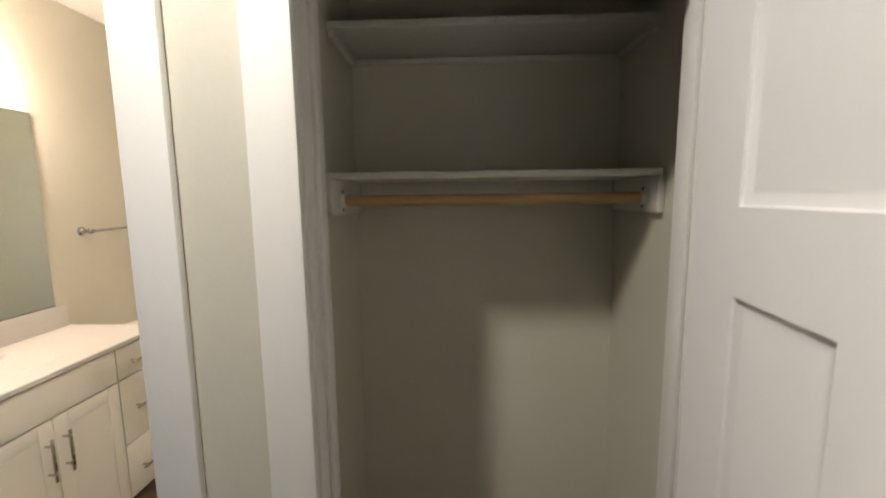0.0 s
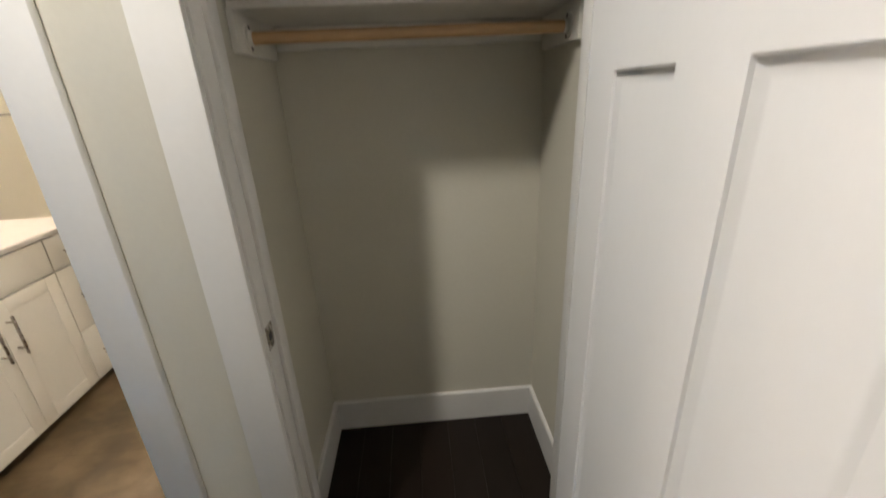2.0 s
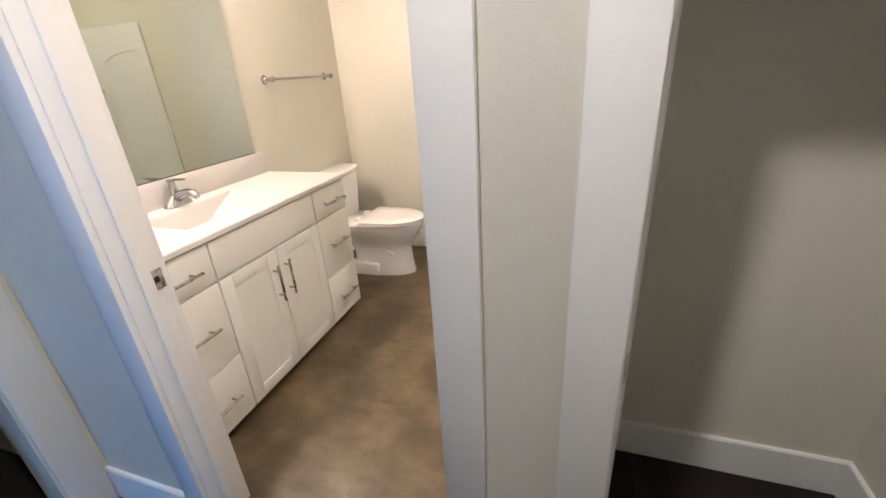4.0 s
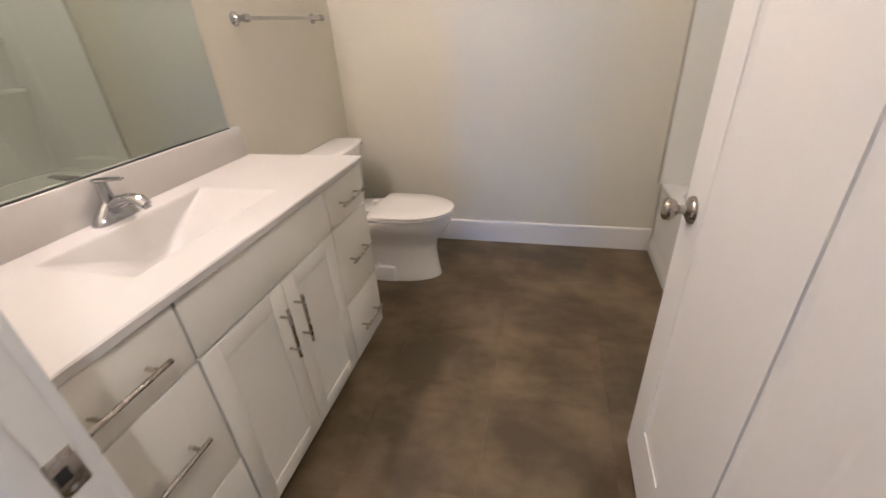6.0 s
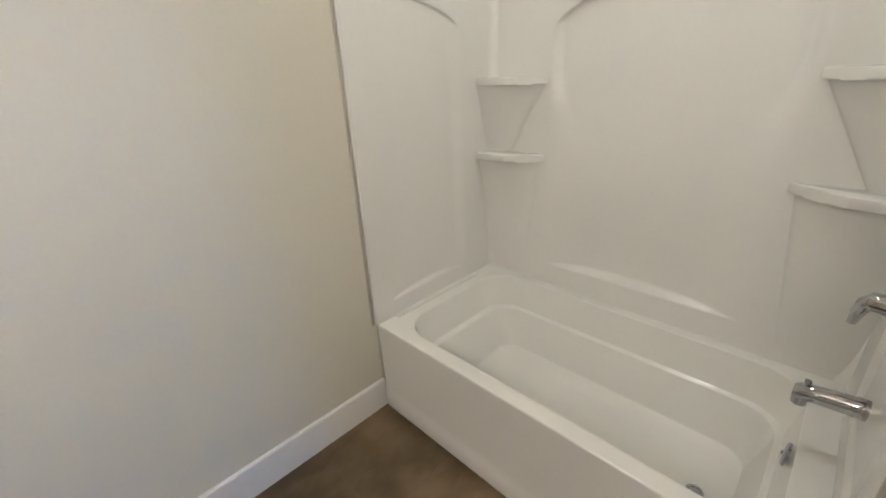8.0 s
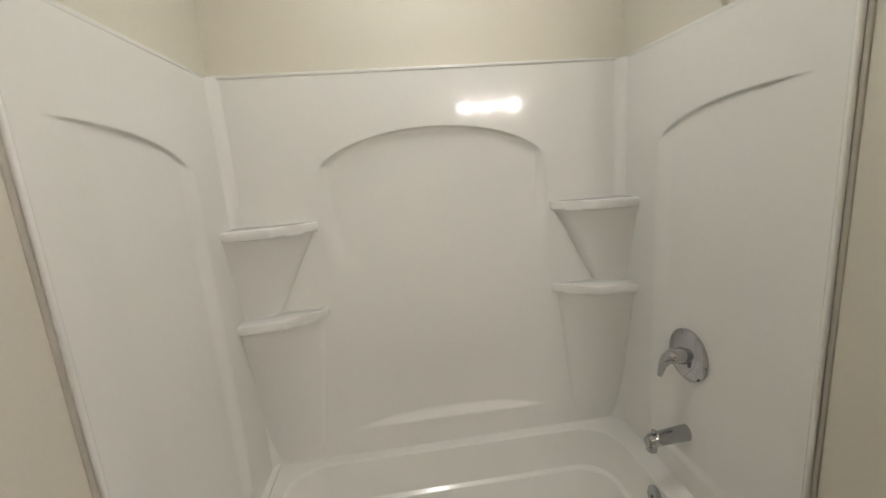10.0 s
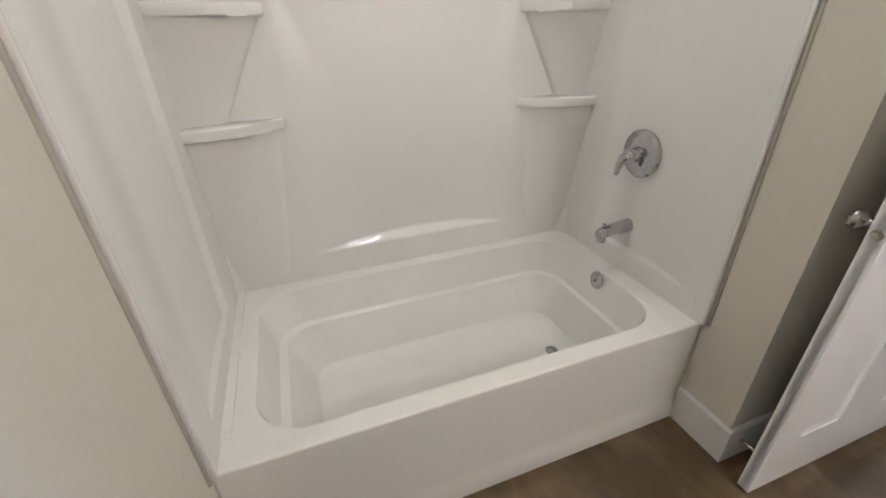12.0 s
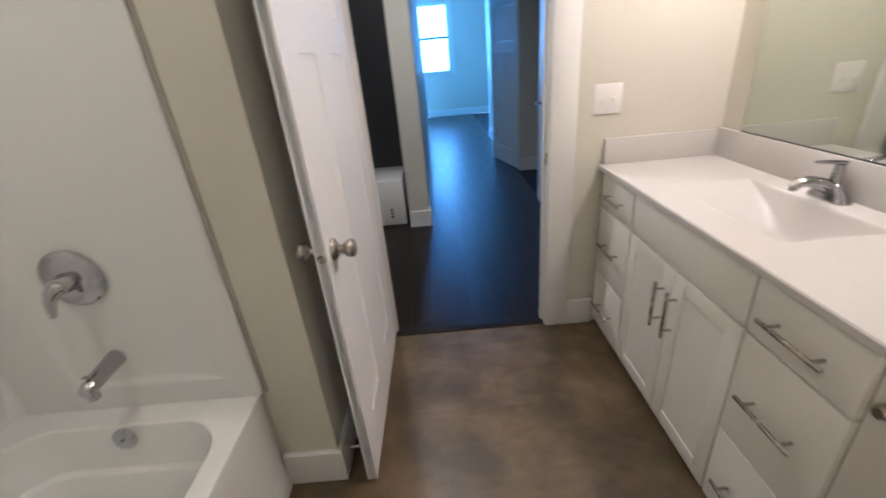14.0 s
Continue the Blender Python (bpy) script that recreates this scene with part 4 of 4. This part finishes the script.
for cy, s in ((SE1, -1), (SE0, 1)):
    corner_shelf(cy, s, 1.452)
    corner_shelf(cy, s, 1.113)
    corbel(cy, s, 1.418, 1.111, 0.126, 0.050, 0.288, 0.125, 1.0)
    # added wedge: its down-turned slope stands for the shadow below the lower shelf
    corbel(cy, s, 1.079, 0.480, 0.110, 0.004, 0.285, 0.215, 0.0)
solo("trim_caulk_tub", boxes(((1.990, WING_Y - 0.004, 0.0), (1.995, WING_Y + 0.004, RIM)), ((1.990, BACK_Y - 0.004, BB_H), (1.995, BACK_Y + 0.001, RIM))), CAULK,
     "thin caulk line beside the tub", "trim", "structure")

# tub fittings on the wing wall
VX, VZ = 2.398, 0.946
valve = thing("shower_valve", (VX, SE0, VZ), label="chrome shower valve with a round plate and curved lever", category="shower valve")
m = Matrix.Translation((VX, SE0 - 0.006, VZ)) @ Matrix.Rotation(radians(-90), 4, "X")
part("escutcheon", lathe([(0, 0), (0.088, 0), (0.088, 0.008), (0.080, 0.015), (0.055, 0.021), (0.034, 0.024), (0, 0.024)], m, 40), CHROME, valve)
part("hub", lathe([(0, 0.02), (0.030, 0.02), (0.027, 0.036), (0.024, 0.050), (0.023, 0.066), (0.017, 0.075), (0, 0.078)], m, 28), CHROME, valve)
y = SE0
part("lever", tube([(VX, y + 0.040, VZ + 0.004), (VX + 0.005, y + 0.054, VZ + 0.002), (VX + 0.012, y + 0.066, VZ - 0.012), (VX + 0.020, y + 0.074, VZ - 0.040), (VX + 0.025, y + 0.078, VZ - 0.076)],
                   [0.024, 0.025, 0.022, 0.016, 0.010], 16, 0.85), CHROME, valve)
spout = thing("tub_spout", (VX, SE0, 0.655), label="chrome tub spout with a diverter knob", category="tub spout")
part("body", loft([[(VX + (0.024 * w) * math.cos(2 * math.pi * k / 20), yy, zc + (0.026 * w) * math.sin(2 * math.pi * k / 20)) for k in range(20)]
                   for yy, w, zc in ((y - 0.012, 1.12, 0.655), (y + 0.004, 1.12, 0.655), (y + 0.03, 1.05, 0.653), (y + 0.09, 0.98, 0.648), (y + 0.125, 0.92, 0.643), (y + 0.136, 0.70, 0.641))],
                  cap_first=True, cap_last=True), CHROME, spout, smooth=50)
part("mouth", rod((VX, y + 0.116, 0.640), (VX, y + 0.117, 0.606), 0.019, 0.0175, 20), CHROME, spout)
part("diverter", lathe([(0, 0), (0.004, 0), (0.004, 0.010), (0.008, 0.012), (0.008, 0.019), (0, 0.021)], Matrix.Translation((VX, y + 0.112, 0.664)), 14), CHROME, spout)
arm = thing("shower_fitting", (2.33, WING_Y, 2.04), label="chrome shower arm with a round wall flange", category="shower arm")
m = Matrix.Translation((2.33, WING_Y, 2.035)) @ Matrix.Rotation(radians(-90), 4, "X")
part("flange", lathe([(0, 0), (0.034, 0), (0.033, 0.006), (0.022, 0.013), (0.012, 0.016), (0, 0.016)], m, 26), CHROME, arm)
part("pipe", tube([(2.33, WING_Y, 2.035), (2.33, WING_Y + 0.05, 2.045), (2.33, WING_Y + 0.09, 2.08), (2.33, WING_Y + 0.10, 2.15)], 0.0105), CHROME, arm)

# ---------------------------------------------------------------- hall things
lamp = thing("ceiling_light", (1.725, -0.612, CEIL_Z), label="round flush ceiling light in the hall, lit", category="ceiling light")
part("ring", lathe([(0, 0), (0.085, 0), (0.085, -0.006), (0.075, -0.012), (0.070, -0.006), (0, -0.006)], Matrix.Translation((1.725, -0.612, CEIL_Z - 0.0005))), PLASTIC, lamp)
part("lens", lathe([(0, 0), (0.068, 0), (0.066, -0.004), (0, -0.006)], Matrix.Translation((1.725, -0.612, CEIL_Z - 0.0075))), LAMP, lamp, "glowing round lens")
_d = bpy.data.lights.new("hall_downlight", "AREA")
_d.shape, _d.size, _d.energy, _d.color, _d.spread = "DISK", 0.07, HALL_LAMP_W, (1.0, 0.95, 0.86), radians(156)
new("hall_downlight", _d).matrix_world = look((1.725, -0.612, CEIL_Z - 0.016), (1.725, -0.612, 0))

can = thing("shower_downlight", (2.27, 1.60, CEIL_Z), label="recessed round downlight over the tub, lit", category="downlight")
part("ring", lathe([(0, 0), (0.085, 0), (0.085, -0.006), (0.075, -0.012), (0.070, -0.006), (0, -0.006)], Matrix.Translation((2.27, 1.60, CEIL_Z - 0.0005))), PLASTIC, can)
part("lens", lathe([(0, 0), (0.068, 0), (0.066, -0.004), (0, -0.006)], Matrix.Translation((2.27, 1.60, CEIL_Z - 0.0075))), LAMP, can, "glowing round lens")
_d = bpy.data.lights.new("tub_downlight", "AREA")
_d.shape, _d.size, _d.energy, _d.color = "DISK", 0.13, TUB_LAMP_W, (0.99, 0.925, 0.77)
new("tub_downlight", _d).matrix_world = look((2.27, 1.60, CEIL_Z - 0.016), (2.27, 1.60, 0))

# low white box in the recess
lowbox = thing("low_cabinet", (1.85, -1.86, 0), label="low glossy white cabinet with three dark knobs", category="cabinet")
part("carcass", box((1.672, -2.32, 0.004), (2.60, -1.775, 0.44), 0.006), PORC, lowbox)
part("front_stile", box((1.842, -1.776, 0.01), (1.858, -1.768, 0.43), 0.003), PORC, lowbox)
for z in (0.09, 0.125, 0.16):
    part("dot", rod((1.80, -1.776, z), (1.80, -1.764, z), 0.012, n=14), BLACK, lowbox, "small dark knob")

# corridor doors
far_closed = door_leaf("door_3", (LX - 0.005, -1.370, 0), -90, 0.75, 2.04, 0.036, [(0.118, 0.33, 0.225, 1.40), (0.42, 0.632, 0.225, 1.40), (0.118, 0.632, 1.515, 1.905)],
                       "closed white panel door in the corridor wall", knob_z=None)
hd = part("lever", tube([(0.68, -0.002 + 0.038, 0.965), (0.68, 0.085, 0.965), (0.66, 0.092, 0.965), (0.58, 0.092, 0.962)], [0.010, 0.010, 0.009, 0.008], 12), BRONZE, far_closed, "dark lever handle")
door_open = door_leaf("door_4", (LX - 0.045, -3.405, 0), math.degrees(math.atan2(-0.80, 0.205)), 0.826, 2.04, 0.036, [(0.118, 0.37, 0.225, 1.40), (0.47, 0.708, 0.225, 1.40), (0.118, 0.708, 1.515, 1.905)],
                      "white panel door standing ajar into the corridor", knob_z=None)
for z in (0.28, 1.15, 1.85):
    part("hinge", box((-0.045, -0.012, z - 0.05), (0.03, 0.002, z + 0.05), 0.003), BRONZE, door_open, "dark steel hinge")

# far windows


def sash_window(name, x0, x1):
    w = thing(name, ((x0 + x1) / 2, -9.36, 1.05), label="white double-hung window with bright daylight outside", category="window", kind="structure")
    for lo, hi in (((x0, -9.41, 1.05), (x0 + 0.05, -9.31, 2.56)), ((x1 - 0.05, -9.41, 1.05), (x1, -9.31, 2.56)),
                   ((x0 + 0.05, -9.41, 2.51), (x1 - 0.05, -9.31, 2.56)), ((x0 + 0.05, -9.41, 1.05), (x1 - 0.05, -9.29, 1.09))):
        part("window_frame", box(lo, hi, 0.004), TRIM, w)
    # rail takes dark steel, so its backlit shade sits in the colour
    part("meeting_rail", box((x0 + 0.05, -9.385, 1.80), (x1 - 0.05, -9.335, 1.86), 0.004), BRONZE, w, "meeting rail coloured dark to look backlit")
    for za, zb in ((1.09, 1.80), (1.86, 2.51)):
        part("pane", box((x0 + 0.05, -9.366, za), (x1 - 0.05, -9.362, zb)), GLASS, w, smooth=0).visible_shadow = False


sash_window("window_1", 0.80, 1.62)
# unseen window, added as an opening behind the east fill lamp
sash_window("window_added", 1.90, 3.20)
for tag, xa in (("a", 0.70), ("b", 1.62)):
    casing_strip("trim_window_" + tag, (xa, -9.30, 1.0), (xa + 0.10, -9.282, 2.60))
glow = emitter("daylight_haze", (0.42, 0.74, 1.0), 4.0)
solo("backdrop_daylight", box((-2.0, -12.05, -1.0), (5.0, -12.0, 6.0)), glow, "bright overcast sky beyond the window", "backdrop", "structure", smooth=0)

# ---------------------------------------------------------------- floor pieces


def shared_box(name, w, l, h, mat, bevel):
    bm = box((-w / 2, -l / 2, -h), (w / 2, l / 2, 0), bevel, seg=1)
    return finish(name, bm, mat, 0)


def lay(name, me, x, y, z):
    ob = new(name, me)
    ob.location = (x, y, z)
    ob.parent = floor
    return ob


rng = random.Random(4)
TW, TL, JG = 0.4572, 0.4572, 0.0003
trimmed = {}


def cut_piece(name, x0, x1, y0, y1, z, h, mat, bevel, store):
    key = (name, round(x1 - x0, 4), round(y1 - y0, 4))
    if key not in store:
        store[key] = shared_box(name, x1 - x0, y1 - y0, h, mat, bevel)
    return lay(name, store[key], (x0 + x1) / 2, (y0 + y1) / 2, z)


for i in range(-1, 6):
    for j in range(-1, 6):
        xa, xb, ya, yb = 0.24 + i * TW, 0.24 + (i + 1) * TW - JG, 0.10 + j * TL, 0.10 + (j + 1) * TL - JG
        xa, xb, ya, yb = max(xa, 0.001), min(xb, 2.02), max(ya, -0.0545), min(yb, 2.374)
        if yb < 0.80:
            xb = min(xb, WING_X - 0.001)
        if xb - xa > 0.02 and yb - ya > 0.02:
            cut_piece("tile", xa, xb, ya, yb, 0.0, 0.006, TILEM, 0.0002, trimmed)
PW = 0.127


def planks(x0, x1, y0, y1):
    x = x0
    while x < x1 - 0.02:
        xb = min(x + PW - 0.0004, x1)
        y = y0 - rng.choice((0.0, 0.3, 0.6, 0.9))
        while y < y1 - 0.02:
            ln = 1.22
            a, b = max(y, y0), min(y + ln - 0.0004, y1)
            if b - a > 0.03:
                cut_piece("floorboard", x, xb, a, b, 0.0, 0.006, DARKW, 0.0004, trimmed)
            y += ln
        x += PW


planks(LX + 0.001, 1.4436, -9.29, -1.7005)
planks(LX + 0.001, 3.779, -1.70, HALL_Y - 0.0005)
planks(1.666, 3.779, -2.329, -1.7005)
planks(BATH_L + 0.001, BATH_R - 0.001, HALL_Y, -0.0555)
planks(CLO_L + 0.001, CLO_R - 0.001, HALL_Y, BATH_Y)
planks(CLO_X0 + 0.001, CLO_X1 - 0.001, BATH_Y + 0.0005, CLO_Y - 0.001)
